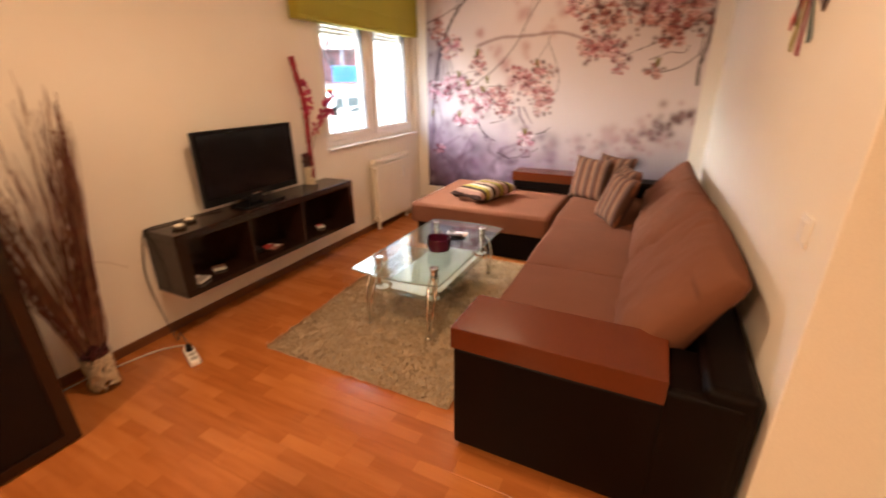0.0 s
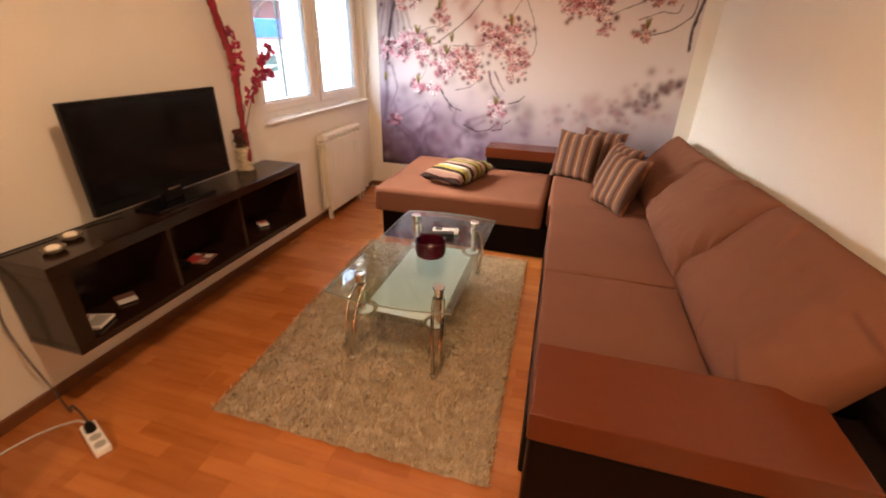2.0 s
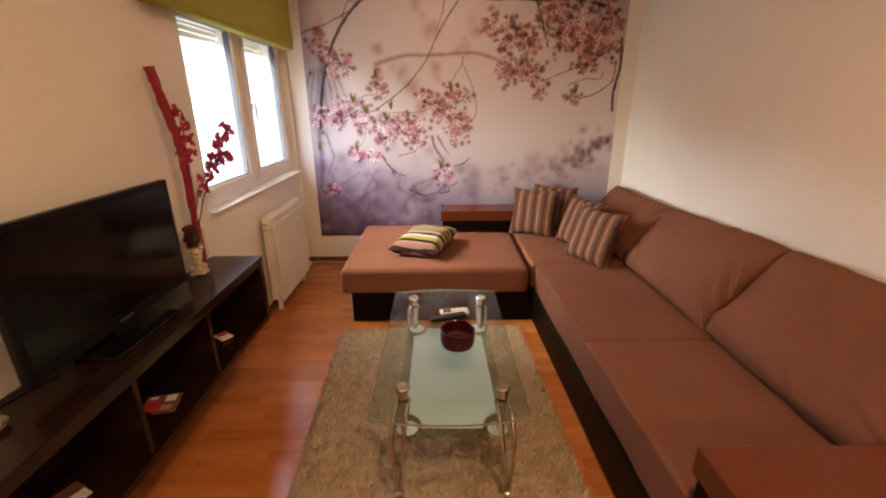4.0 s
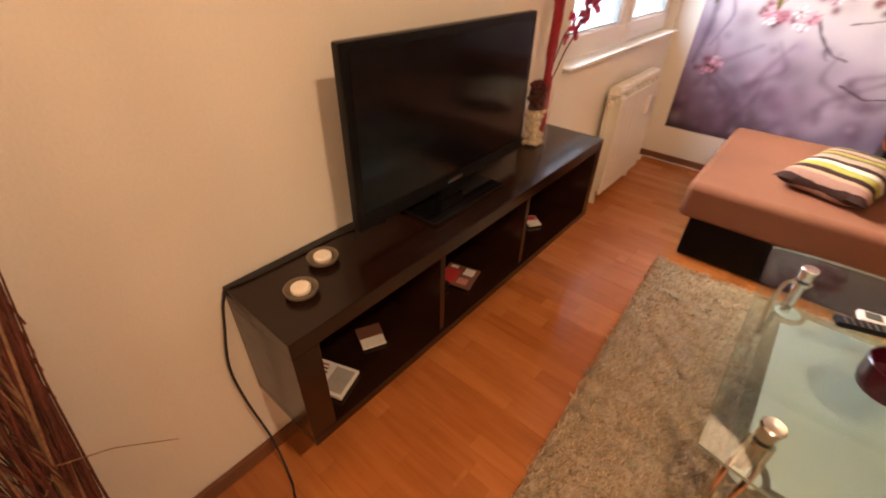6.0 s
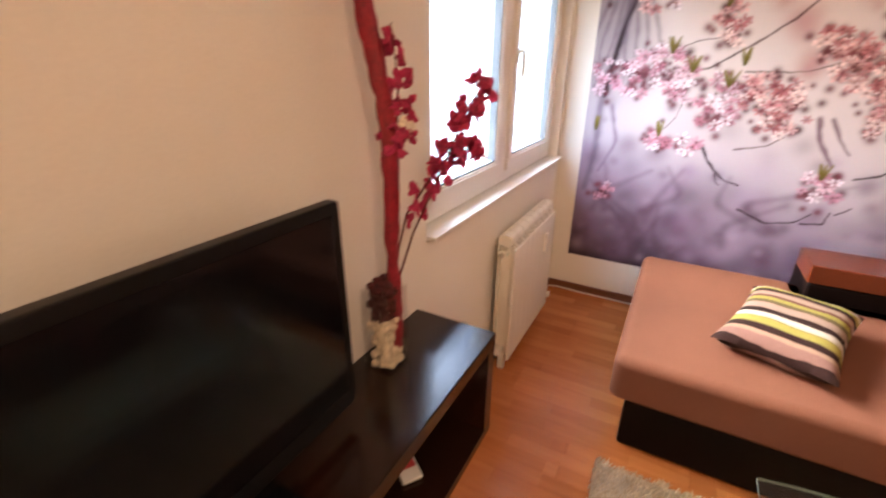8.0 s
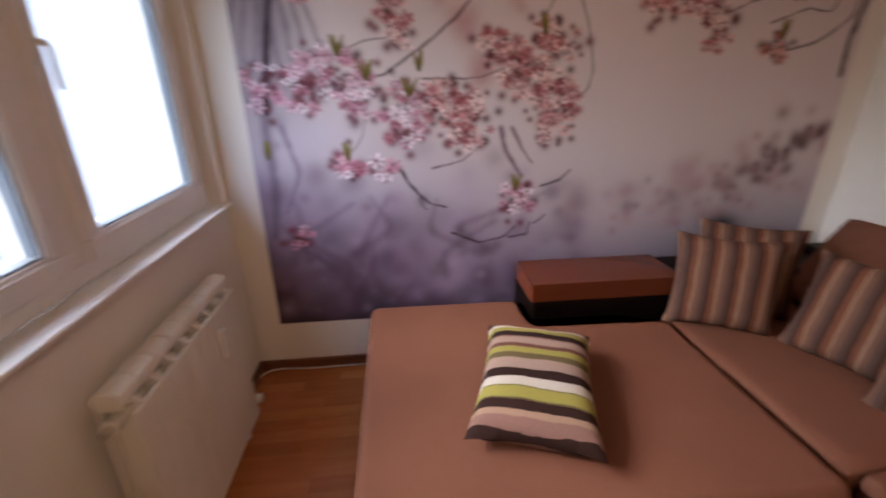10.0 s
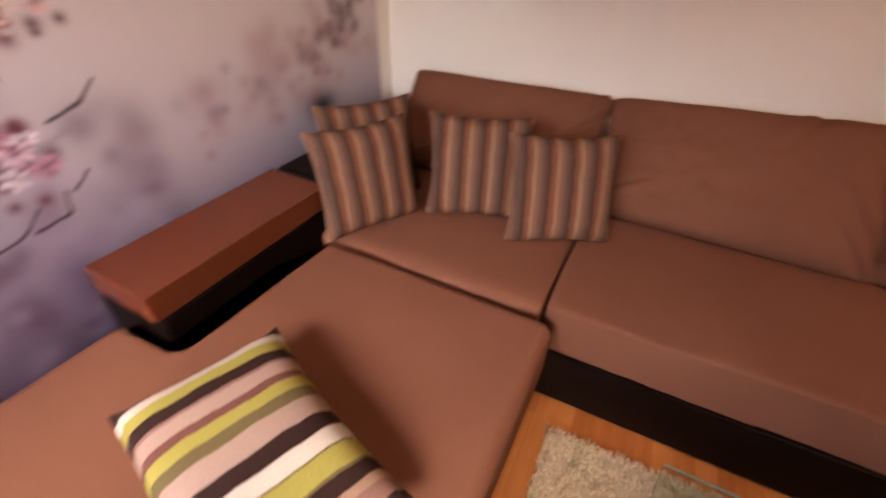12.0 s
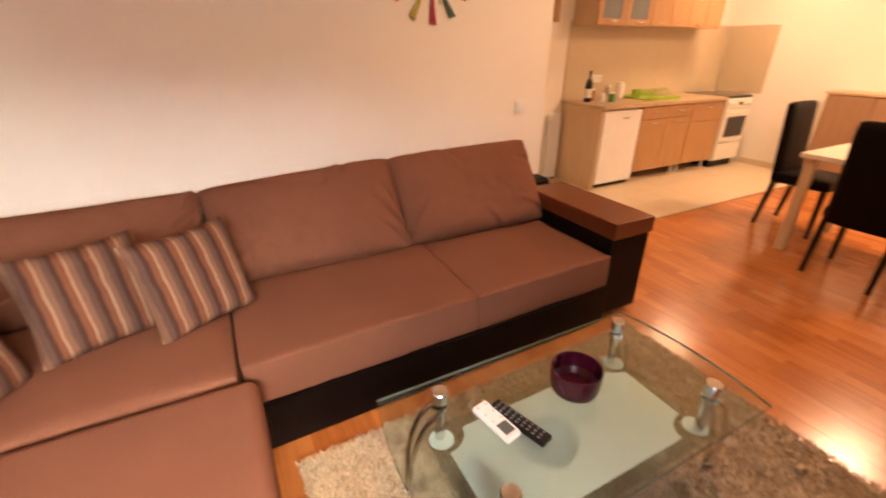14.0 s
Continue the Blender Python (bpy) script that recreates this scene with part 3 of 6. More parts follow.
    stroke([(0.262, 0.275), (0.268, 0.255), (0.275, 0.25)], 0.004, 0.003, bark, 0.9)
    stroke([(0.284, 0.334), (0.33, 0.345), (0.355, 0.368)], 0.0045, 0.0035, brown, 0.8)
    stroke([(0.316, 0.197), (0.366, 0.17), (0.414, 0.183), (0.432, 0.206)], 0.0048, 0.004, bark, 0.95)
    stroke([(0.421, 0.18), (0.454, 0.188), (0.458, 0.215)], 0.005, 0.004, bark, 0.95)
    stroke([(0.465, 0.211), (0.476, 0.22), (0.484, 0.229)], 0.0045, 0.004, bark, 0.95)
    stroke([(0.472, 0.291), (0.503, 0.302), (0.523, 0.323)], 0.005, 0.004, bark, 0.95)
    stroke([(0.397, 0.411), (0.407, 0.364), (0.437, 0.313)], 0.007, 0.005, (0.17, 0.10, 0.13), 0.6, 1.4)
    stroke([(0.416, 0.41), (0.435, 0.37), (0.454, 0.34)], 0.006, 0.004, (0.17, 0.10, 0.13), 0.6, 1.4)
    stroke([(0.503, 0.921), (0.569, 0.881), (0.652, 0.894), (0.737, 0.878), (0.84, 0.892), (0.977, 0.848)], 0.007, 0.009, bark, 0.8, 1.15)
    stroke([(0.48, 0.93), (0.55, 0.93), (0.6, 0.90)], 0.005, 0.004, brown, 0.8)
    stroke([(0.72, 0.88), (0.74, 0.81), (0.76, 0.73)], 0.008, 0.005, bark, 0.7, 1.15)
    stroke([(0.756, 0.613), (0.839, 0.653), (0.921, 0.692), (0.978, 0.742)], 0.004, 0.005, bark, 0.75)
    stroke([(0.834, 0.596), (0.896, 0.623), (0.934, 0.613), (0.942, 0.644)], 0.0045, 0.0035, bark, 0.85)
    stroke([(0.87, 0.547), (0.923, 0.562), (0.977, 0.608), (0.98, 0.682)], 0.0045, 0.005, bark, 0.85)
    stroke([(0.985, 0.5), (0.98, 0.57), (0.995, 0.66), (0.99, 0.76)], 0.008, 0.008, bark, 0.8, 1.15)
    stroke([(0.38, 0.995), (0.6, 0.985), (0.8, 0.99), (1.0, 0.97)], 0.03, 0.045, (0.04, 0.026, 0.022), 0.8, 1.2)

    def cluster(cu, cv, ru, rv, n, tone=0, size=0.036):
        pal = ([(0.56, 0.28, 0.36), (0.70, 0.50, 0.58), (0.82, 0.72, 0.78), (0.20, 0.05, 0.07), (0.46, 0.18, 0.24)],
               [(0.40, 0.15, 0.13), (0.56, 0.29, 0.25), (0.70, 0.46, 0.41), (0.13, 0.035, 0.03), (0.28, 0.09, 0.08)],
               [(0.52, 0.22, 0.23), (0.68, 0.41, 0.40), (0.80, 0.62, 0.60), (0.18, 0.04, 0.05), (0.42, 0.14, 0.15)])[tone]
        for _ in range(int(n * 1.5)):
            blob(cu + rng.normal(0, ru * 0.5), cv + rng.normal(0, rv * 0.5), size * rng.uniform(0.3, 0.6), np.array(pal[3]) * rng.uniform(0.3, 1.0), 0.85)
        for _ in range(n):
            a, q = rng.uniform(0, 2 * math.pi), rng.uniform(0, 1) ** 0.6
            fu, fv = cu + ru * q * math.cos(a), cv + rv * q * math.sin(a)
            spin, s, tilt = rng.uniform(0, 6.3), size * rng.uniform(0.65, 1.1), rng.uniform(0.45, 1.0)
            c = np.array(pal[rng.integers(0, 3)] if rng.random() < 0.8 else pal[4])
            for p in range(6):
                b = spin + p * 1.047 + rng.normal(0, 0.15)
                lit = c * rng.uniform(0.7, 1.2)
                for d in (0.35, 0.6, 0.85):
                    blob(fu + s * d * math.cos(b) / w, fv + s * d * tilt * math.sin(b) / h, s * (0.15, 0.19, 0.15)[int(d * 4) - 1], lit * (0.7 + 0.4 * d), 0.95)
            blob(fu, fv, s * 0.2, np.array(pal[3]) * 0.8, 0.85)

    def leaf(cu, cv):
        for _ in range(4):
            a = rng.normal(0, 0.25)
            for t in np.linspace(0, 1, 18):
                blob(cu + 0.03 * t * math.sin(a), cv + 0.032 * t, 0.007 * (1.2 - abs(t - 0.4)), np.array((0.17, 0.14, 0.025)) * (0.6 + 0.6 * t), 0.6)

    for c in ((0.105, 0.675, 0.05, 0.05, 20, 2), (0.05, 0.74, 0.035, 0.05, 14, 1), (0.125, 0.668, 0.03, 0.04, 8, 0), (0.23, 0.608, 0.028, 0.045, 12, 2), (0.233, 0.575, 0.022, 0.035, 9, 2),
              (0.125, 0.505, 0.058, 0.055, 32, 0), (0.085, 0.48, 0.04, 0.04, 16, 0), (0.17, 0.475, 0.035, 0.04, 16, 0), (0.03, 0.49, 0.03, 0.05, 10, 0), (0.248, 0.445, 0.045, 0.055, 26, 0), (0.24, 0.40, 0.03, 0.03, 10, 0),
              (0.30, 0.455, 0.035, 0.04, 16, 2), (0.345, 0.435, 0.045, 0.05, 24, 2), (0.335, 0.395, 0.03, 0.03, 10, 2), (0.393, 0.545, 0.04, 0.04, 20, 2), (0.47, 0.56, 0.05, 0.04, 24, 2), (0.43, 0.51, 0.04, 0.04, 18, 2), (0.466, 0.483, 0.045, 0.045, 26, 2), (0.479, 0.415, 0.03, 0.04, 16, 2), (0.505, 0.45, 0.022, 0.03, 8, 2),
              (0.149, 0.348, 0.032, 0.03, 13, 0), (0.203, 0.335, 0.022, 0.02, 6, 0), (0.432, 0.262, 0.032, 0.042, 16, 0), (0.052, 0.206, 0.03, 0.03, 7, 0),
              (0.412, 0.954, 0.05, 0.045, 20, 1), (0.24, 0.97, 0.04, 0.035, 10, 1), (0.12, 0.975, 0.03, 0.03, 7, 1), (0.543, 0.979, 0.06, 0.03, 12, 1), (0.599, 0.811, 0.05, 0.05, 24, 2), (0.644, 0.758, 0.055, 0.05, 26, 1), (0.703, 0.754, 0.045, 0.05, 22, 1), (0.647, 0.65, 0.05, 0.05, 30, 2), (0.69, 0.66, 0.045, 0.05, 24, 2), (0.723, 0.633, 0.035, 0.04, 16, 2), (0.746, 0.58, 0.024, 0.035, 11, 2),
              (0.781, 0.844, 0.06, 0.06, 30, 1), (0.818, 0.903, 0.06, 0.045, 26, 1), (0.901, 0.893, 0.06, 0.055, 30, 1), (0.941, 0.801, 0.05, 0.07, 32, 1), (0.875, 0.728, 0.06, 0.06, 34, 1), (0.808, 0.774, 0.055, 0.055, 30, 1), (0.927, 0.939, 0.06, 0.04, 22, 1), (0.892, 0.667, 0.035, 0.04, 16, 1), (0.848, 0.553, 0.026, 0.032, 10, 1), (0.86, 0.80, 0.05, 0.05, 26, 2), (0.96, 0.72, 0.035, 0.05, 14, 1)):
        cluster(*c)
    for c in ((0.22, 0.63), (0.462, 0.575), (0.149, 0.355), (0.428, 0.285), (0.266, 0.515), (0.145, 0.54), (0.024, 0.36), (0.185, 0.50), (0.25, 0.47), (0.86, 0.57)):
        leaf(*c)
    img[...] = np.clip(img + rng.normal(0, 0.006, img.shape), 0.005, 0.95)

    me = bpy.data.meshes.new("mural")
    co = np.stack([x0 + X, np.full_like(X, -0.003), z0 + Z], -1).reshape(-1, 3)
    i = np.arange(nx * nz).reshape(nz, nx)
    quads = np.stack([i[:-1, :-1], i[:-1, 1:], i[1:, 1:], i[1:, :-1]], -1).reshape(-1, 4)
    me.from_pydata(co.tolist(), [], quads.tolist())
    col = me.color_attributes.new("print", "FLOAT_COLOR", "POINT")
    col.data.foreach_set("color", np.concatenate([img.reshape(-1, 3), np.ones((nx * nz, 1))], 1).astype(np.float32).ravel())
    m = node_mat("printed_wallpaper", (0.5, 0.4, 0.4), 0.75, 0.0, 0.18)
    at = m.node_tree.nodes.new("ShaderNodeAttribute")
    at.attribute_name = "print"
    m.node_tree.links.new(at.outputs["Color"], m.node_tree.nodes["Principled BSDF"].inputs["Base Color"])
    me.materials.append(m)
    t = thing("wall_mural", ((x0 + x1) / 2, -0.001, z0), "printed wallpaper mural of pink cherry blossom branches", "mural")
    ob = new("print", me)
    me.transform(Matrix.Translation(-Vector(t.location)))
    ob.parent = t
    part("backing", box(x0 - 0.001, x1 + 0.001, -0.002, 0.0, z0 - 0.001, z1 + 0.001), PAPER, t)


build_mural()


# ---- corner sofa ----
def build_sofa():
    s = thing("corner_sofa", (2.3, -1.6, 0), "L-shaped sofa, brown fabric on dark leatherette with wooden armrest boards", "sofa")
    seat_z, base_z = 0.42, 0.235
    chaise_base = box(0.665, 1.9452, -1.25, -0.16, 0.006, base_z, 0.012)
    part("base", join(prism([(1.945, -0.04), (1.945, -1.25), (1.982, -3.06), (2.95, -3.06), (2.95, -0.04)], 0.006, base_z, 0.012), chaise_base), LEATHER, s, "dark leatherette plinth")
    for x, y in ((0.73, -1.17), (0.73, -0.25), (1.85, -1.17), (2.05, -1.6), (2.05, -2.8), (2.85, -2.9), (2.85, -0.2)):
        part("foot", lathe([(0.03, 0), (0.03, 0.04)], 14, (x, y, 0)), BLACK, s)

    def cushion(name, x0, x1, y0, y1, z0, z1, r, puff, seed, label="", cuts=16):
        bm = soft_box(x1 - x0, y1 - y0, z1 - z0, r, cuts, puff, 0.004, seed)
        for v in bm.verts:  # gathers along the front edge
            if v.co.x < 0.02 - (x1 - x0) / 2:
                v.co.x += 0.004 * noise.noise(Vector((seed, v.co.y * 17, v.co.z * 6)))
            wy = v.co.y + (y0 + y1) / 2
            if wy < -1.22:  # the long side runs slightly askew
                v.co.x += 0.038 * (-1.22 - wy) / 1.83 * (0.5 - v.co.x / (x1 - x0))
            v.co.z += 0.0015 * noise.noise(Vector((v.co.x * 13, v.co.y * 13, seed)))
        return part(name, moved(bm, Matrix.Translation(((x0 + x1) / 2, (y0 + y1) / 2, (z0 + z1) / 2))), FABRIC, s, label, 60)

    # chaise mattress with the corner beside the armrest cut back
    out = rounded([(0.60, -1.27), (1.905, -1.27), (1.915, -0.40), (1.335, -0.379), (1.322, -0.365), (1.31, -0.15), (0.60, -0.145)], (0.05, 0.05, 0.03, 0.006, 0.006, 0.06, 0.05))
    r = 0.04
    layers = [(0.012, base_z), (0.0, base_z + 0.015), (0.0, seat_z - r)] + [(r * (1 - math.cos(radians(a))), seat_z - r + r * math.sin(radians(a))) for a in (22, 45, 67, 90)]
    bm = loft(out, layers)
    part("chaise_cushion", bm, FABRIC, s, "brown fabric chaise cushion", 50)
    cushion("seat_cushion", 1.925, 2.75, -1.215, -0.10, base_z, seat_z, 0.03, (0, 0, 0.008), 1.0)
    cushion("seat_cushion", 1.953, 2.75, -2.208, -1.222, base_z, seat_z + 0.003, 0.010, (0.004, 0, 0.010), 4.0, "", 34)
    cushion("seat_cushion", 1.953, 2.75, -3.05, -2.2095, base_z, seat_z, 0.010, (0.004, 0, 0.010), 7.0, "", 34)
    # back frame
    part("back_frame", join(box(2.83, 2.985, -3.33, -0.05, 0.03, 0.60, 0.03, 3)), LEATHER, s, "dark leatherette back")
    # leaning back cushions: stuffed covers with seamed edges, pleated where they press together
    def back_cushion(ya, yb, zt_a, zt_b, xb, xt_a, xt_b, front, back, seed, folds, n=120, m=64):
        bm = bmesh.new()
        e = 0.016
        for sign, depth in ((1, front), (-1, back)):
            g = []
            for i in range(n + 1):
                a = 2 * i / n - 1
                a = math.copysign(abs(a) ** 0.8, a)
                row = []
                for j in range(m + 1):
                    b = 2 * j / m - 1
                    b = math.copysign(abs(b) ** 0.8, b)
                    y, zt = (ya + yb) / 2 + a * (yb - ya) / 2, zt_a + (zt_b - zt_a) * (a + 1) / 2
                    lo, hi = Vector((xb, y, seat_z - 0.004)), Vector((xt_b + (xt_a - xt_b) * ((1 - a) / 2) ** 2, y, zt))
                    nrm = Vector((-(hi.z - lo.z), 0, hi.x - lo.x)).normalized()
                    p = lo.lerp(hi, (b + 1) / 2)
                    full = (max(0, 1 - abs(a) ** 4.5) ** 0.6) * (max(0, 1 - abs(b) ** 5) ** 0.5)
                    d = depth * full * (1 - (0.25 * b if sign < 0 else 0.1 * b))
                    edge = max(abs(a), abs(b)) > 0.999
                    if not edge:
                        d += e
                        q = Vector((seed, y * 5, p.z * 6))
                        d += (0.016 * noise.noise(q) + 0.006 * noise.noise(q * 3.1) + 0.002 * noise.noise(q * 8.0)) * full
                        if sign > 0:
                            for a0, b0, a1, b1, dep, wid in folds:
                                da, db = a1 - a0, b1 - b0
                                t = max(0.0, min(1.0, ((a - a0) * da + (b - b0) * db) / (da * da + db * db)))
                                off = ((a - a0 - t * da) * db - (b - b0 - t * db) * da) / math.hypot(da, db)
                                far = math.hypot(a - a0 - t * da, b - b0 - t * db)
                                d += dep * (1 - t) ** 0.6 * math.exp(-(far / wid) ** 2) * math.tanh(-off / wid * 3) * 1.3
                    # the seam sags a little between the corners
                    p.z -= 0.006 * (1 - a * a) * max(0, b) ** 6 + 0.012 * abs(a) ** 12 * max(0, b) ** 4 + 0.004 * noise.noise(Vector((y * 6, seed, 0))) * max(0, b) ** 6
                    p.y += (0.012 * (1 - b * b) * abs(a) ** 6) * (-1 if a > 0 else 1)
                    row.append(bm.verts.new(p + nrm * d * sign))
                g.append(row)
            for i in range(n):
                for j in range(m):
                    q = (g[i][j], g[i + 1][j], g[i + 1][j + 1], g[i][j + 1])
                    bm.faces.new(q if sign > 0 else q[::-1])
        bmesh.ops.remove_doubles(bm, verts=bm.verts[:], dist=1e-5)
        bmesh.ops.recalc_face_normals(bm, faces=bm.faces[:])
        return bm

    press = [(-0.99, -0.62, -0.62, 0.25, 0.016, 0.09), (-0.99, -0.25, -0.80, 0.45, 0.018, 0.08), (-0.95, -0.9, -0.62, -0.25, 0.015, 0.08), (0.97, -0.8, 0.5, -0.3, 0.018, 0.07), (-0.4, 0.95, -0.2, 0.4, 0.014, 0.08)]
    ends = [(-0.90, 0.50, -0.70, 0.56, 0.009, 0.10), (-0.95, -0.8, -0.5, -0.45, 0.011, 0.11), (0.97, -0.7, 0.6, 0.0, 0.018, 0.08), (-0.2, -0.95, 0.0, -0.5, 0.012, 0.08), (0.3, 0.9, 0.1, 0.3, 0.010, 0.1)]
    corner = [(-0.97, 0.6, -0.6, 0.0, 0.020, 0.07), (0.6, -0.6, 0.2, -0.2, 0.012, 0.08), (-0.95, 0.95, -0.8, 0.5, 0.022, 0.05)]
    for ya, yb, za, zb, xb, xa, xt, fr, bk, folds in ((-1.183, -0.235, 0.800, 0.785, 2.585, 2.89, 2.88, 0.060, 0.085, corner), (-2.148, -1.171, 0.850, 0.800, 2.59, 2.92, 2.895, 0.098, 0.10, press), (-3.10, -2.134, 0.870, 0.842, 2.60, 2.91, 2.925, 0.105, 0.10, ends)):
        part("back_cushion", back_cushion(ya, yb, za, zb, xb, xa, xt, fr, bk, ya * 7, folds), FABRIC, s, "brown fabric back cushion", 70)
    # armrest at the open end
    arm = part("armrest", join(box(2.0, 2.74, -3.335, -3.055, 0.03, 0.505, 0.016, 3), box(2.72, 2.965, -3.335, -3.055, 0.03, 0.565, 0.03, 3)), LEATHER, s, "dark leatherette armrest")
    part("armrest_board", box(1.992, 2.735, -3.342, -3.045, 0.505, 0.598, 0.007), PLANK_TOP, arm, "glossy reddish brown wooden board")
    arm = part("armrest", join(box(1.312, 2.05, -0.358, -0.06, 0.03, 0.505, 0.016, 3), box(2.03, 2.96, -0.30, -0.04, 0.03, 0.56, 0.03, 3)), LEATHER, s, "dark leatherette armrest")
    part("armrest_board", box(1.302, 1.985, -0.362, -0.10, 0.505, 0.594, 0.006), PLANK_TOP, arm, "reddish brown wooden board")


build_sofa()

# throw pillows
TAN, CREAM, COCOA, GREYB, RUST = (0.20, 0.105, 0.066), (0.36, 0.24, 0.155), (0.080, 0.037, 0.026), (0.115, 0.066, 0.050), (0.185, 0.072, 0.037)
BROWN_STRIPES = stripes("brown_striped_weave", [(0.6, COCOA)] + [(0.30, CREAM), (0.85, TAN), (0.8, GREYB), (0.75, COCOA), (0.9, RUST)] * 5, "X", 0.42)
LIMEY, IVORY, PINKISH, DARK = (0.33, 0.29, 0.065), (0.56, 0.49, 0.41), (0.25, 0.14, 0.11), (0.032, 0.015, 0.012)
BLUSH, OLIVE, WINE = (0.37, 0.255, 0.20), (0.14, 0.105, 0.045), (0.16, 0.065, 0.05)
LIME_STRIPES = stripes("lime_and_brown_striped_weave", [(0.72, DARK), (0.75, PINKISH), (0.5, (0.34, 0.22, 0.15)), (0.85, DARK), (0.15, OLIVE), (1.2, LIMEY), (0.12, OLIVE), (1.0, IVORY), (1.05, DARK), (1.35, BLUSH), (0.75, OLIVE), (0.85, LIMEY), (0.55, WINE), (0.95, BLUSH), (0.25, PINKISH), (0.85, DARK), (0.95, LIMEY), (0.85, IVORY), (0.6, DARK)], "Y", 0.545)


def pillow_thing(w, h, t, mat, m, seed, label, group=""):
    ob = new("throw_pillow", mesh_of("throw_pillow", pillow(w, h, t, 22, seed), mat, 60))
    ob.matrix_world = m
    return tagged(ob, label, "pillow", group)


def standing(x, y, z, turn, lean):
    """Stands a pillow on its edge: turn is the way it faces, lean tips it back."""
    return Matrix.Translation((x, y, z)) @ Matrix.Rotation(radians(turn), 4, "Z") @ Matrix.Rotation(radians(90 - lean), 4, "X")


G = "striped pillows in the sofa corner"
LBL = "brown and beige striped throw pillow leaning in the sofa corner"
pillow_thing(0.405, 0.405, 0.13, BROWN_STRIPES, standing(2.09, -0.47, 0.605, -28, 14), 1, LBL, G)
pillow_thing(0.405, 0.405, 0.12, BROWN_STRIPES, standing(2.27, -0.36, 0.615, -35, 16), 2, LBL, G)
pillow_thing(0.405, 0.405, 0.13, BROWN_STRIPES, standing(2.385, -0.79, 0.60, -68, 22), 3, LBL, G)
pillow_thing(0.405, 0.405, 0.13, BROWN_STRIPES, standing(2.375, -1.125, 0.597, -62, 22), 4, LBL, G)
pillow_thing(0.38, 0.57, 0.14, LIME_STRIPES, Matrix.Translation((1.175, -0.835, 0.488)) @ Matrix.Rotation(radians(-19), 4, "Z") @ Matrix.Rotation(radians(2), 4, "X"), 5, "white, lime and brown striped pillow lying on the chaise")


# ---- television wall ----
def build_shelf():
    y0, y1, z0, z1, d = -3.28, -1.70, 0.295, 0.68, 0.283
    s = thing("wall_shelf", (0.0, -2.49, z0), "dark wenge wall-hung TV shelf with three open compartments", "shelf")
    part("top", box(0, d, y0, y1, z1 - 0.048, z1, 0.004), WENGE, s)
    part("bottom", box(0, d, y0 + 0.001, y1 - 0.001, z0, z0 + 0.032, 0.003), WENGE, s)
    part("side", box(0, d - 0.001, y0 + 0.001, y0 + 0.07, z0 + 0.032, z1 - 0.048, 0.003), WENGE, s)
    part("side", box(0, d - 0.001, y1 - 0.05, y1 - 0.001, z0 + 0.032, z1 - 0.048, 0.003), WENGE, s)
    for y in (-2.775, -2.30):
        part("divider", box(0.01, d - 0.008, y - 0.011, y + 0.011, z0 + 0.032, z1 - 0.048, 0.002), WENGE, s)
    part("back_panel", box(0.001, 0.009, y0 + 0.07, y1 - 0.05, z0 + 0.032, z1 - 0.048), WENGE, s)


build_shelf()


def build_tv():
    t = thing("television", (0.14, -2.565, 0.68), "black flat television, switched off, on the wall shelf", "television")
    y0, y1, z0, z1 = -2.958, -2.172, 0.735, 1.195
    part("casing", join(box(0.112, 0.14, y0, y1, z0, z1, 0.005), box(0.05, 0.113, y0 + 0.12, y1 - 0.12, z0 + 0.05, z1 - 0.08, 0.02)), BLACK, t)
    part("screen", box(0.1385, 0.1415, y0 + 0.022, y1 - 0.022, z0 + 0.045, z1 - 0.022), SCREEN, t, "glossy black screen")
    part("badge", box(0.1405, 0.1425, -2.60, -2.53, z0 + 0.014, z0 + 0.026), CHROME, t, "small silver badge")
    part("neck", box(0.10, 0.135, -2.62, -2.51, 0.695, 0.76, 0.006), BLACK, t)
    part("foot", box(0.06, 0.215, -2.74, -2.38, 0.6805, 0.694, 0.006), SCREEN, t, "glossy black foot")


build_tv()
cab = thing("set_top_box", (0.2, -2.66, 0.3325), "small black receiver box in the shelf", "electronics")
part("casing", box(0.045, 0.16, -2.72, -2.60, 0.3325, 0.36, 0.004), BLACK, cab)


def candle(x, y):
    c = thing("tealight", (x, y, 0.6805), "white tealight in a round smoky glass dish", "candle", "tealights on the shelf")
    part("dish", lathe([(0.028, 0.6805), (0.039, 0.69), (0.041, 0.699), (0.038, 0.699), (0.026, 0.69)], 28, (x, y, 0)), CANDLE_GLASS, c)
    part("wax", lathe([(0.022, 0.688), (0.024, 0.700), (0.020, 0.704), (0.004, 0.703)], 20, (x, y, 0)), WAX, c)


candle(0.10, -3.055)
candle(0.165, -3.165)


def flat_item(name, x, y, z, w, l, h, turn, mat, label, cat, extra=()):
    t = thing(name, (x, y, z), label, cat)
    m = Matrix.Translation((x, y, z)) @ Matrix.Rotation(radians(turn), 4, "Z")
    part("body", moved(box(-w / 2, w / 2, -l / 2, l / 2, 0, h, min(0.002, h / 3)), m), mat, t)
    for nm, a, b, c, d, mt in extra:
        part(nm, moved(box(a, b, c, d, h - 0.0004, h + 0.0008), m), mt, t)
    return t


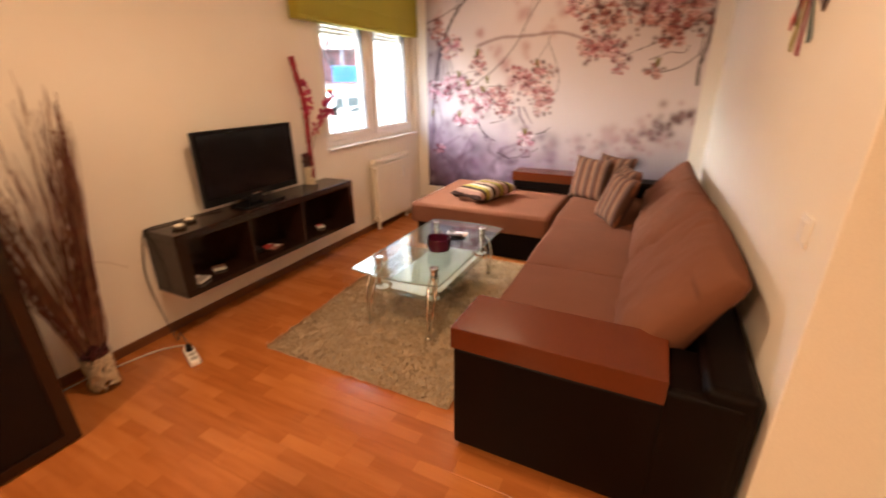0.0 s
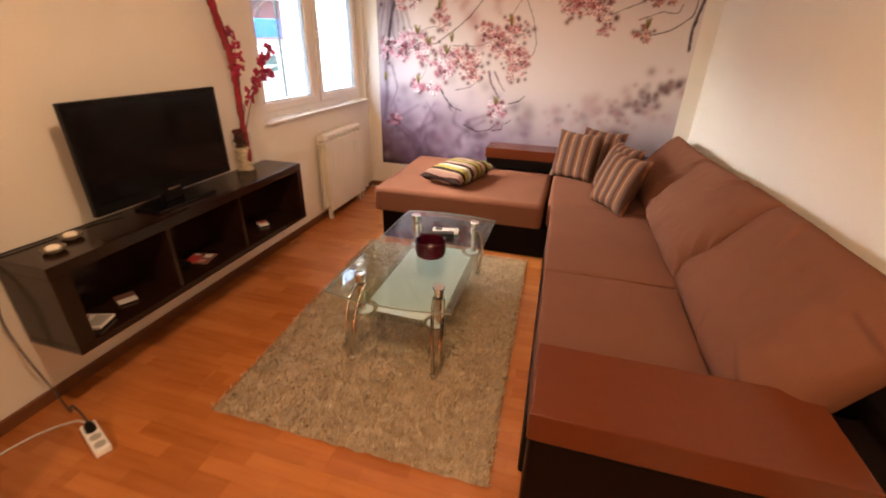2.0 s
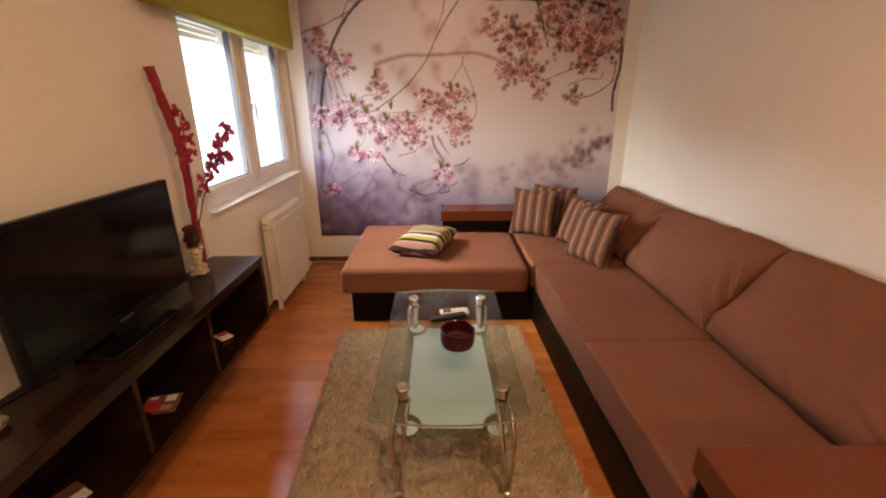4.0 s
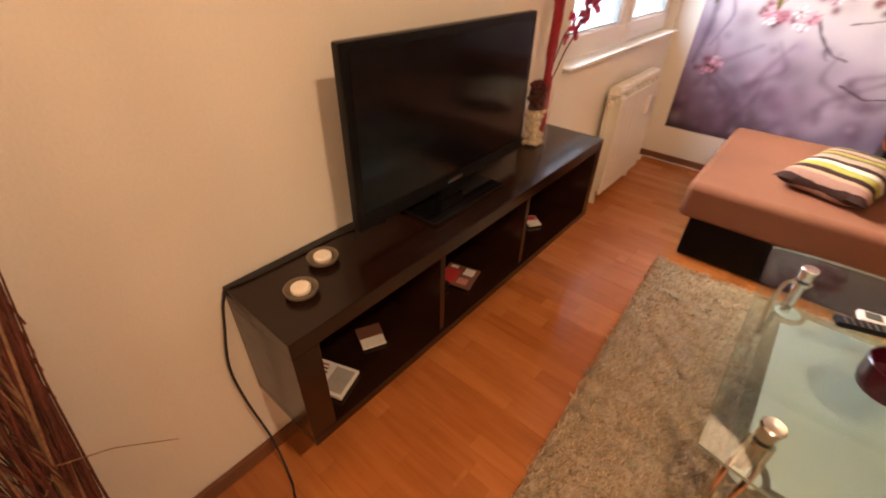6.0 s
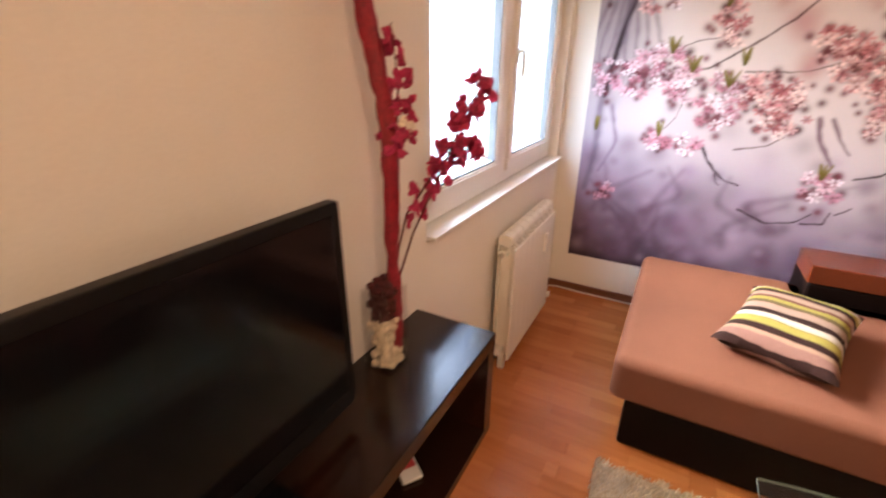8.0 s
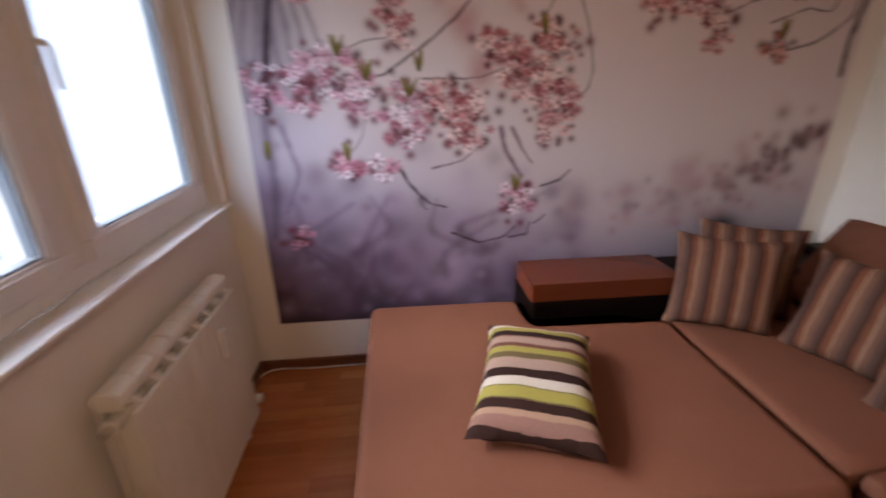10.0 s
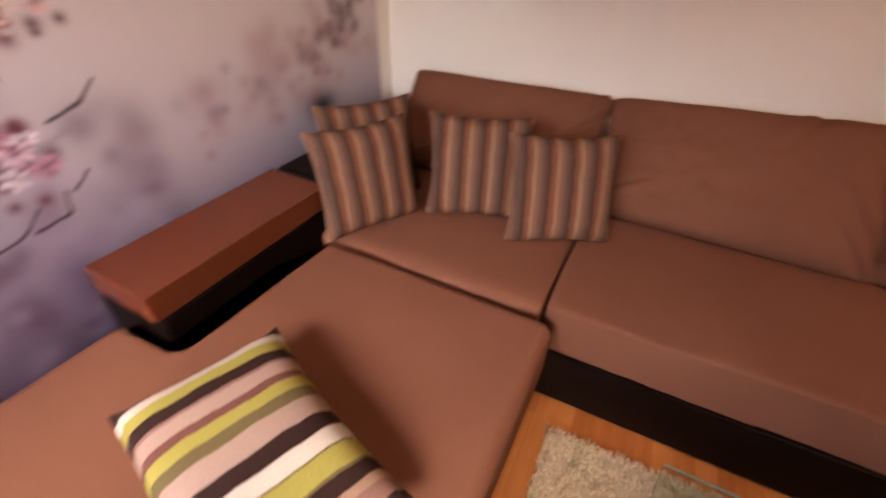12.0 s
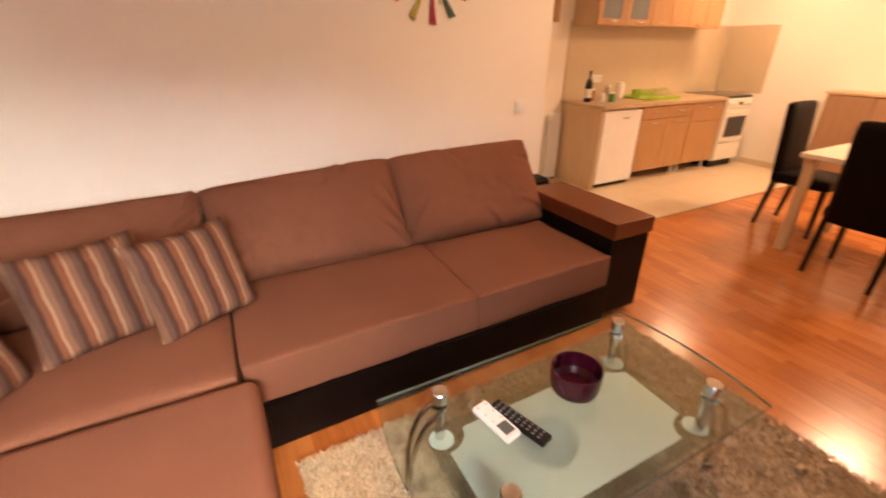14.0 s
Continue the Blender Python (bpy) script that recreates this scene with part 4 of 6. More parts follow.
flat_item("leaflet", 0.17, -3.14, 0.333, 0.125, 0.10, 0.012, 20, PAPER, "stack of white leaflets with a red corner", "papers", [("red_print", -0.06, -0.02, -0.045, 0.0, PRINT_RED), ("grey_print", -0.005, 0.055, -0.04, 0.04, simple("grey_print", (0.36, 0.33, 0.30), 0.7)), ("text_bar", -0.055, -0.02, 0.008, 0.014, PRINT_BROWN), ("text_bar", -0.055, -0.025, 0.02, 0.026, PRINT_BROWN), ("text_bar", -0.055, -0.03, 0.032, 0.038, PRINT_RED)])
flat_item("card", 0.13, -2.955, 0.333, 0.092, 0.075, 0.006, -25, PAPER, "small white card with a brown picture", "papers", [("picture", -0.045, 0.005, -0.04, 0.04, PRINT_BROWN)])
flat_item("magazine", 0.15, -2.53, 0.333, 0.13, 0.12, 0.008, 15, PRINT_BROWN, "small colourful magazine, red and brown", "papers", [("red_print", -0.06, 0.0, -0.05, 0.03, PRINT_RED), ("white_print", 0.01, 0.05, 0.01, 0.05, PAPER), ("pink_print", 0.005, 0.045, -0.045, -0.01, simple("pink_print", (0.45, 0.2, 0.17), 0.6)), ("white_print", -0.05, -0.02, 0.035, 0.05, PAPER)])
flat_item("card", 0.15, -2.0, 0.333, 0.08, 0.06, 0.01, -35, PAPER, "small white card with a pink picture", "papers", [("picture", -0.035, 0.0, -0.025, 0.025, PRINT_RED)])


VASE_GLASS = glass_mat("clear_vase_glass", (0.985, 0.985, 0.98), 0.01)


def build_flower_vase():
    x, y, z = 0.085, -1.985, 0.6805
    v = thing("flower_vase", (x, y, z), "square glass vase of cream pebbles, red stick, magenta blossom", "vase")
    rng = random.Random(4)
    part("glass", join(*[box(x + a, x + b, y + c, y + d, z, z + 0.235) for a, b, c, d in ((-0.042, -0.039, -0.042, 0.042), (0.039, 0.042, -0.042, 0.042), (-0.039, 0.039, -0.042, -0.039), (-0.039, 0.039, 0.039, 0.042))]), VASE_GLASS, v, "clear square glass")
    def lumps(z0, z1, n, r):
        out = None
        for _ in range(n):
            b = bmesh.new()
            bmesh.ops.create_icosphere(b, subdivisions=1, radius=r * rng.uniform(0.7, 1.2))
            moved(b, Matrix.Translation((x + rng.uniform(-0.027, 0.027), y + rng.uniform(-0.027, 0.027), rng.uniform(z0, z1))))
            out = b if out is None else join(out, b)
        return out
    part("pebbles", lumps(z + 0.012, z + 0.15, 190, 0.011), PEBBLE, v, "cream pebbles")
    part("moss", lumps(z + 0.15, z + 0.25, 110, 0.012), MOSS, v, "dark dried moss")
    stick = [(0.105, -1.965, z + 0.06), (0.105, -1.965, 0.85), (0.10, -1.962, 1.0), (0.10, -1.955, 1.15), (0.098, -1.955, 1.3), (0.085, -1.962, 1.4), (0.07, -1.97, 1.5), (0.06, -1.98, 1.58), (0.05, -1.985, 1.645)]
    bm = tube(hang(stick, 5), 0.016, 10, 0.021)
    for vv in bm.verts:
        vv.co += Vector((noise.noise(vv.co * 40), noise.noise(vv.co * 40 + Vector((5, 0, 0))), 0)) * 0.007
    part("ribboned_stick", bm, RED, v, "thick dark red ribboned stick")
    for pts in ([(0.09, -1.97, 0.85), (0.14, -1.93, 1.05), (0.20, -1.90, 1.2), (0.24, -1.86, 1.33), (0.27, -1.82, 1.40)], [(0.09, -1.97, 0.9), (0.13, -1.94, 1.1), (0.19, -1.88, 1.22), (0.26, -1.82, 1.26)], [(0.09, -1.98, 0.9), (0.11, -1.95, 1.24), (0.115, -1.935, 1.38), (0.105, -1.94, 1.5)]):
        stem = part("stem", tube(pts, 0.003, 6, 0.0015), TWIG, v)
        out = None
        for _ in range(34):
            i = rng.randrange(max(0, len(pts) - 3), len(pts) - 1)
            a, b = Vector(pts[i]), Vector(pts[i + 1])
            c = a.lerp(b, rng.random()) + Vector((rng.uniform(-1, 1), rng.uniform(-1, 1), rng.uniform(-1, 1))) * 0.028
            for k in range(4):
                p = bmesh.new()
                bmesh.ops.create_icosphere(p, subdivisions=1, radius=0.014)
                moved(p, Matrix.Translation(c) @ Euler((rng.uniform(0, 6), rng.uniform(0, 6), rng.uniform(0, 6))).to_matrix().to_4x4() @ Matrix.Translation((0.008, 0, 0)) @ Matrix.Diagonal((1.1, 0.7, 0.25, 1)))
                out = p if out is None else join(out, p)
        part("blossom", out, PETAL, stem, "magenta silk blossom")
    part("seed_pod", moved(lathe([(0.004, -0.014), (0.020, -0.010), (0.027, 0.0), (0.020, 0.010), (0.004, 0.014)], 20), Matrix.Translation((0.128, -1.925, 1.295)) @ Matrix.Rotation(radians(75), 4, "Y")), PEBBLE, v, "round cream seed pod")


build_flower_vase()


# radiator
def build_radiator():
    y0, y1, z0, z1 = -1.075, -0.42, 0.075, 0.742
    r = thing("radiator", (0.07, (y0 + y1) / 2, z0), "cream white sectional radiator under the window", "radiator")
    n = 8
    p = (y1 - y0) / n
    dome = [(0.036, z1 - 0.05), (0.032, z1 - 0.018), (0.042, z1 - 0.004), (0.058, z1), (0.080, z1 - 0.002), (0.096, z1 - 0.012), (0.101, z1 - 0.030), (0.092, z1 - 0.05)]
    def extrude(profile, ya, yb):
        bm = bmesh.new()
        a, b = [bm.verts.new((x, ya, z)) for x, z in profile], [bm.verts.new((x, yb, z)) for x, z in profile]
        bm.faces.new(a)
        bm.faces.new(b[::-1])
        for i in range(len(a)):
            bm.faces.new((a[i], b[i], b[(i + 1) % len(a)], a[(i + 1) % len(a)]))
        bmesh.ops.recalc_face_normals(bm, faces=bm.faces[:])
        return bm
    for k in range(n):
        a = y0 + k * p
        mid = a + p / 2
        body = part("section", box(0.108, 0.121, a + 0.0008, a + p - 0.0008, z0 + 0.012, z1 - 0.062, 0.003), ENAMEL, r)
        part("web", box(0.041, 0.1075, mid - 0.005, mid + 0.005, z0 + 0.02, z1 - 0.064), ENAMEL, body)
        part("rear_plate", box(0.034, 0.0405, a + 0.004, a + p - 0.004, z0 + 0.02, z1 - 0.05), ENAMEL, body)
        fin = extrude([(0.085, z1 - 0.045), (0.092, z1 - 0.034), (0.117, z1 - 0.056), (0.119, z1 - 0.066), (0.108, z1 - 0.066)], mid - 0.007, mid + 0.007)
        part("fin", fin, ENAMEL, body)
        part("cap", extrude(dome, a + 0.002, a + p - 0.002), ENAMEL, body, "rounded white section top")
    for z in (z0 + 0.05, z1 - 0.09):
        part("header_pipe", tube([(0.062, y0 - 0.012, z), (0.062, y1 + 0.012, z)], 0.02, 14), ENAMEL, r)
    part("valve", join(tube([(0.062, y1 + 0.012, z0 + 0.05), (0.062, y1 + 0.06, z0 + 0.05)], 0.014, 10), tube([(0.062, y1 + 0.045, z0 + 0.05), (0.125, y1 + 0.045, z0 + 0.05)], 0.02, 12)), WHITE, r, "white valve knob")
    part("pipe", tube([(0.062, y1 + 0.05, z0 + 0.05), (0.062, y1 + 0.05, 0.0)], 0.009, 8), ENAMEL, r)
    part("bleed_plug", tube([(0.062, y0 - 0.012, z1 - 0.09), (0.062, y0 - 0.03, z1 - 0.09)], 0.012, 10), CHROME, r)
    part("heat_meter", box(0.121, 0.140, -0.615, -0.582, 0.50, 0.61, 0.005), WHITE, r, "small white heat meter")
    for y in (y0 + 0.12, y1 - 0.12):
        part("bracket", box(0.0, 0.034, y - 0.012, y + 0.012, z1 - 0.09, z1 - 0.06), ENAMEL, r)
    for y in (y0 + 0.05, y1 - 0.05):
        part("foot", box(0.055, 0.085, y - 0.012, y + 0.012, 0.0, z0 + 0.04), ENAMEL, r)


build_radiator()


# floor vase with twigs
def build_twig_vase():
    x, y = 0.21, -3.76
    v = thing("floor_vase", (x, y, 0), "glass cylinder of cream pebbles with tall reddish dry twigs", "vase")
    rng = random.Random(8)
    glass = part("cylinder", lathe([(0.066, 0), (0.071, 0.006), (0.071, 0.215), (0.068, 0.215), (0.068, 0.012)], 32, (x, y, 0)), VASE_GLASS, v, "clear glass cylinder")
    def filling(z0, z1, n, r):
        out = None
        for k in range(n):
            q, a = 0.056 * math.sqrt(rng.random()), rng.uniform(0, 6.28)
            if k % 2:
                q = 0.055
            stone = bmesh.new()
            bmesh.ops.create_icosphere(stone, subdivisions=1, radius=r * rng.uniform(0.8, 1.2))
            moved(stone, Matrix.Translation((x + q * math.cos(a), y + q * math.sin(a), rng.uniform(z0, z1))) @ Euler((rng.uniform(0, 3), rng.uniform(0, 3), 0)).to_matrix().to_4x4() @ Matrix.Diagonal((1.2, 0.9, 0.6, 1)))
            out = stone if out is None else join(out, stone)
        return out
    tagged(part("pebbles", filling(0.018, 0.19, 320, 0.014), PEBBLE, v, "cream pebbles"), kind="stuff")
    tagged(part("moss", filling(0.195, 0.245, 90, 0.013), MOSS, v, "dark dried moss"), kind="stuff")
    for k in range(135):
        a, q = rng.uniform(0, 6.28), rng.random()
        cx, cy, sp2 = (0.13, -3.57, 0.04) if q < 0.55 else ((0.17, -3.97, 0.055) if q < 0.88 else (0.16, -3.80, 0.08))
        tip = Vector((cx + rng.gauss(0, sp2 * 0.7), cy + rng.gauss(0, sp2), rng.uniform(1.0, 1.45)))
        b0 = Vector((x + rng.uniform(-0.03, 0.03), y + rng.uniform(-0.03, 0.03), 0.04))
        tip.y = min(tip.y, -3.50)
        mid = b0.lerp(tip, 0.5) + Vector((rng.uniform(-0.02, 0.02) - 0.025 * math.cos(a), rng.uniform(-0.02, 0.02) - 0.025 * math.sin(a), 0))
        pts = [b0, b0.lerp(mid, 0.5) + Vector((0, 0, 0.02)), mid, mid.lerp(tip, 0.5) + Vector((rng.uniform(-0.02, 0.02), rng.uniform(-0.02, 0.02), 0)), tip]
        for q in pts:
            lim = -3.66 + 0.17 * max(0, q.z - 0.6)
            q.x = max(q.x, 0.03) if q.x < 0.2 else 0.2 + 0.3 * (q.x - 0.2)
            q.y = q.y if q.y < lim else lim + 0.25 * (q.y - lim)
        bm = tube(pts, rng.uniform(0.003, 0.0055), 5, 0.0012)
        for _ in range(3):
            f = rng.uniform(0.4, 0.95)
            c = pts[2].lerp(pts[4], (f - 0.5) * 2) if f > 0.5 else pts[0].lerp(pts[2], f * 2)
            d = Vector((rng.uniform(-0.06, 0.06), rng.uniform(-0.06, 0.06), rng.uniform(0.08, 0.2)))
            e = c + d
            e.x, e.y = max(c.x + 0.3 * d.x, 0.03), c.y + 0.3 * d.y
            bm = join(bm, tube([c, c.lerp(e, 0.5) + Vector((0.003, 0.003, 0)), e], 0.002, 4, 0.0008))
        part("twig", bm, TWIG if rng.random() < 0.7 else TWIG_PALE, v)
    part("stray_twig", tube([(0.20, -3.74, 0.55), (0.21, -3.66, 0.665), (0.222, -3.59, 0.64), (0.24, -3.51, 0.585)], 0.0018, 5, 0.0008), TWIG_PALE, v)


build_twig_vase()

# tall dark cabinet beside the vase
c = thing("dark_cabinet", (0.25, -4.55, 0), "dark wenge cabinet with glossy black door on the laminate", "cabinet")
part("body", box(0.02, 0.47, -5.1, -4.0, 0.0, 1.02, 0.003), WENGE, c)
for a, b in ((-4.55, -4.0), (-5.1, -4.552)):
    dr = part("door", join(box(0.472, 0.498, a, a + 0.055, 0.012, 1.01, 0.003), box(0.472, 0.498, b - 0.055, b, 0.012, 1.01, 0.003), box(0.472, 0.498, a + 0.055, b - 0.055, 0.012, 0.06, 0.003), box(0.472, 0.498, a + 0.055, b - 0.055, 0.955, 1.01, 0.003)), WENGE, c)
    part("door_panel", box(0.474, 0.488, a + 0.055, b - 0.055, 0.06, 0.955), SCREEN, dr, "glossy black panel")

# power strip and cables
SWITCH_GLOW = node_mat("lit_switch", (0.8, 0.12, 0.03), 0.3)
SWITCH_GLOW.node_tree.nodes["Principled BSDF"].inputs["Emission Color"].default_value = (1.0, 0.16, 0.03, 1)
SWITCH_GLOW.node_tree.nodes["Principled BSDF"].inputs["Emission Strength"].default_value = 0.06
p = thing("power_strip", (0.38, -3.40, 0), "white power strip with a black plug on the floor", "power strip")
m = Matrix.Translation((0.39, -3.405, 0)) @ Matrix.Rotation(radians(-22), 4, "Z")
part("body", moved(box(-0.095, 0.095, -0.027, 0.027, 0, 0.035, 0.008, 3), m), WHITE, p)
for k in range(3):
    part("socket", moved(lathe([(0.019, 0.034), (0.019, 0.0365), (0.016, 0.0362), (0.015, 0.0352)], 20, (-0.036 + 0.05 * k, 0, 0)), m), simple("socket_grey", (0.35, 0.33, 0.3), 0.5), p, "round grey socket")
part("plug", moved(lathe([(0.018, 0.0365), (0.018, 0.06), (0.012, 0.075), (0.006, 0.08)], 16, (-0.036, 0, 0)), m), BLACK, p, "black plug")
part("switch", moved(box(-0.085, -0.066, -0.014, 0.014, 0.034, 0.039, 0.002), m), SWITCH_GLOW, p, "lit orange-red switch")


single("cable", tube(hang([(0.357, -3.392, 0.08), (0.30, -3.37, 0.085), (0.24, -3.36, 0.10), (0.15, -3.33, 0.012), (0.05, -3.31, 0.10), (0.025, -3.33, 0.30), (0.02, -3.335, 0.45), (0.02, -3.31, 0.58), (0.015, -3.288, 0.655), (0.02, -3.26, 0.685), (0.03, -3.1, 0.686), (0.03, -2.95, 0.686), (0.06, -2.8, 0.69)]), 0.0035, 8), CABLE_B, (0.05, -3.31, 0.0), "thin black cable from the shelf to the power strip", "cable")
single("cable", tube(hang([(0.305, -3.37, 0.018), (0.22, -3.36, 0.006), (0.14, -3.46, 0.006), (0.10, -3.60, 0.006), (0.06, -3.75, 0.006), (0.05, -3.95, 0.006)]), 0.004, 8), CABLE_W, (0.1, -3.6, 0.0), "white cable lying along the skirting", "cable")
single("cable", tube(hang([(0.03, -0.38, 0.008), (0.028, -0.05, 0.008), (0.3, -0.03, 0.009), (0.7, -0.028, 0.008), (1.2, -0.03, 0.008)]), 0.004, 8), CABLE_W, (0.3, -0.03, 0.0), "white cable along the foot of the mural wall", "cable")
single("cable", tube(hang([(0.04, -1.80, 0.29), (0.03, -1.72, 0.16), (0.03, -1.66, 0.10), (0.02, -1.60, 0.16)]), 0.003, 6), CABLE_W, (0.03, -1.7, 0.1), "thin white aerial cable under the shelf", "cable")


# ---- rug and coffee table ----
def build_rug():
    corners = [Vector((0.70, -3.145, 0)), Vector((1.885, -3.15, 0)), Vector((1.83, -1.34, 0)), Vector((0.61, -1.385, 0))]
    r = thing("rug", (1.25, -2.25, 0), "beige shaggy rug under the coffee table", "rug")
    def at(u, v):
        return corners[0].lerp(corners[1], u).lerp(corners[3].lerp(corners[2], u), v)
    bm = bmesh.new()
    nu, nv = 60, 90
    g = [[None] * (nv + 1) for _ in range(nu + 1)]
    for i in range(nu + 1):
        for j in range(nv + 1):
            p = at(i / nu, j / nv)
            edge = min(i, nu - i, j, nv - j) == 0
            p.z = 0.001 if edge else 0.013 + 0.004 * noise.noise(p * 14)
            if edge:
                p += Vector((noise.noise(p * 20), noise.noise(p * 20 + Vector((3, 0, 0))), 0)) * 0.008
            g[i][j] = bm.verts.new(p)
    for i in range(nu):
        for j in range(nv):
            bm.faces.new((g[i][j], g[i + 1][j], g[i + 1][j + 1], g[i][j + 1]))
    part("backing", bm, PILE, r, "", 60)
    rng = np.random.default_rng(3)
    n = 64000
    u, v = rng.uniform(-0.004, 1.004, n), rng.uniform(-0.003, 1.003, n)
    c = [np.array(q) for q in corners]
    base = (c[0] * ((1 - u) * (1 - v))[:, None] + c[1] * (u * (1 - v))[:, None] + c[2] * (u * v)[:, None] + c[3] * ((1 - u) * v)[:, None])
    base[:, 2] = 0.008
    flow = np.array([noise.noise(Vector((b[0] * 22, b[1] * 22, 0))) * 2.2 for b in base]) + rng.normal(0, 0.9, n)
    ln, hgt = rng.uniform(0.006, 0.017, n), rng.uniform(0.010, 0.020, n)
    tip = base + np.stack([ln * np.cos(flow), ln * np.sin(flow), hgt], 1)
    side = np.stack([-np.sin(flow), np.cos(flow), np.zeros(n)], 1) * rng.uniform(0.0016, 0.003, n)[:, None]
    co = np.stack([base - side, base + side, tip + side * 0.6, tip - side * 0.6], 1).reshape(-1, 3)
    me = bpy.data.meshes.new("pile")
    me.from_pydata(co.tolist(), [], np.arange(4 * n).reshape(-1, 4).tolist())
    m = node_mat("shag_pile_yarn", (0.36, 0.29, 0.2), 0.95)
    nd, lk = m.node_tree.nodes, m.node_tree.links
    geo, ramp = nd.new("ShaderNodeNewGeometry"), nd.new("ShaderNodeValToRGB")
    ramp.color_ramp.elements[0].color, ramp.color_ramp.elements[1].color = (0.35, 0.25, 0.15, 1), (0.61, 0.475, 0.315, 1)
    lk.new(geo.outputs["Random Per Island"], ramp.inputs["Fac"])
    lk.new(ramp.outputs["Color"], nd["Principled BSDF"].inputs["Base Color"])
    me.materials.append(m)
    ob = new("shag", me)
    me.transform(Matrix.Translation(-r.location))
    ob.parent = r
    tagged(ob, kind="stuff")


build_rug()


def bowed(x0, x1, y0, y1, bow, n=10):
    """A rectangle whose short ends bulge outwards."""
    pts = []
    for k in range(n + 1):
        t = k / n
        pts.append((x0 + (x1 - x0) * t, y0 - bow * (1 - (2 * t - 1) ** 2)))
    for k in range(n + 1):
        t = k / n
        pts.append((x1 - (x1 - x0) * t, y1 + bow * (1 - (2 * t - 1) ** 2)))
    return pts


def build_table():
    t = thing("coffee_table", (1.33, -2.17, 0.02), "glass coffee table with curved chrome legs on the rug", "coffee table")
    top = part("tabletop", prism(bowed(1.02, 1.62, -2.70, -1.60, 0.035), 0.390, 0.400), CLEAR, t, "clear glass top", 0)
    o = bowed(1.02, 1.62, -2.70, -1.60, 0.035)
    bm = bmesh.new()
    for k in range(len(o)):
        q = (k + 1) % len(o)
        bm.faces.new([bm.verts.new((*a, z)) for a, z in ((o[k], 0.3905), (o[q], 0.3905), (o[q], 0.3995), (o[k], 0.3995))])
    moved(bm, Matrix.Translation((1.32, -2.15, 0)) @ Matrix.Diagonal((1.0015, 1.0008, 1, 1)) @ Matrix.Translation((-1.32, 2.15, 0)))
    part("edge", bm, EDGE, top, "greenish polished edge", 0)
    sh = part("lower_shelf", prism([(1.10, -2.62), (1.565, -2.62), (1.565, -1.73), (1.10, -1.73)], 0.236, 0.243), CLEAR, t, "clear glass lower shelf", 0)
    posts = [(1.14, -2.575), (1.53, -2.58), (1.52, -1.775), (1.14, -1.775)]
    # frosted panel with hollows round the posts
    out = []
    for (px, py), a0 in zip(posts, (90, 180, 270, 0)):
        for k in range(7):
            a = radians(a0 - 15 * k)
            out.append((px + 0.085 * math.cos(a) * 0.85, py + 0.085 * math.sin(a)))
    part("frosted_panel", prism(out, 0.2435, 0.245), FROST, sh, "frosted pale green panel", 0)
    for (px, py) in posts:
        part("frosted_disc", lathe([(0.042, 0.2435), (0.042, 0.245)], 20, (px + (0.012 if px < 1.3 else -0.012), py, 0)), FROST, sh)
        sx, sy = (1 if px > 1.3 else -1), (1 if py > -2.1 else -1)
        leg = part("leg", join(*[tube(hang([(px + s * 0.022, py, 0.385), (px + s * 0.024 + sx * 0.012, py + sy * 0.055, 0.33), (px + s * 0.02 + sx * 0.02, py + sy * 0.095, 0.22), (px + s * 0.012 + sx * 0.02, py + sy * 0.11, 0.11), (px + s * 0.006 + sx * 0.016, py + sy * 0.115, 0.028)], 6), 0.0088, 10) for s in (-1, 1)]), CHROME, t, "bent chrome double-rod leg")
        part("foot", lathe([(0.016, 0.018), (0.017, 0.034), (0.012, 0.036)], 16, (px + sx * 0.016, py + sy * 0.115, 0)), CHROME, leg)
        post = part("post", join(lathe([(0.017, 0.22), (0.017, 0.389)], 18, (px, py, 0)), lathe([(0.026, 0.376), (0.026, 0.389)], 20, (px, py, 0)), lathe([(0.023, 0.401), (0.023, 0.432), (0.028, 0.434), (0.028, 0.444), (0.025, 0.448), (0.003, 0.447)], 20, (px, py, 0))), CHROME, t, "brushed chrome post with round cap")


build_table()

b = thing("bowl", (1.37, -2.20, 0.4005), "dark purple glass bowl on the coffee table", "bowl")
part("bowl", lathe([(0.055, 0.4005), (0.075, 0.404), (0.082, 0.43), (0.083, 0.485), (0.080, 0.488), (0.077, 0.485), (0.075, 0.43), (0.06, 0.412), (0.01, 0.41)], 40, (1.37, -2.20, 0)), PURPLE, b)


def remote(x, y, turn, w, l, h, mat, keys, label, screen=False):
    r = thing("remote_control", (x, y, 0.4005), label, "remote control", "remotes on the coffee table")
    m = Matrix.Translation((x, y, 0.4005)) @ Matrix.Rotation(radians(turn), 4, "Z")
    part("body", moved(box(-w / 2, w / 2, -l / 2, l / 2, 0, h, 0.006, 3), m), mat, r)
    if screen:
        part("display", moved(box(-w * 0.34, w * 0.34, l * 0.12, l * 0.4, h - 0.001, h + 0.001, 0.0004), m), simple("grey_display", (0.10, 0.11, 0.10), 0.25), r, "grey display")
    for i in range(keys[0]):
        for j in range(keys[1]):
            u, v = -w * 0.28 + w * 0.56 * i / max(1, keys[0] - 1), -l * 0.40 + l * (0.42 if screen else 0.78) * j / max(1, keys[1] - 1)
            part("button", moved(lathe([(0.0042, h - 0.001), (0.0042, h + 0.0012), (0.003, h + 0.002)], 8, (u, v, 0)), m), keys[2], r)


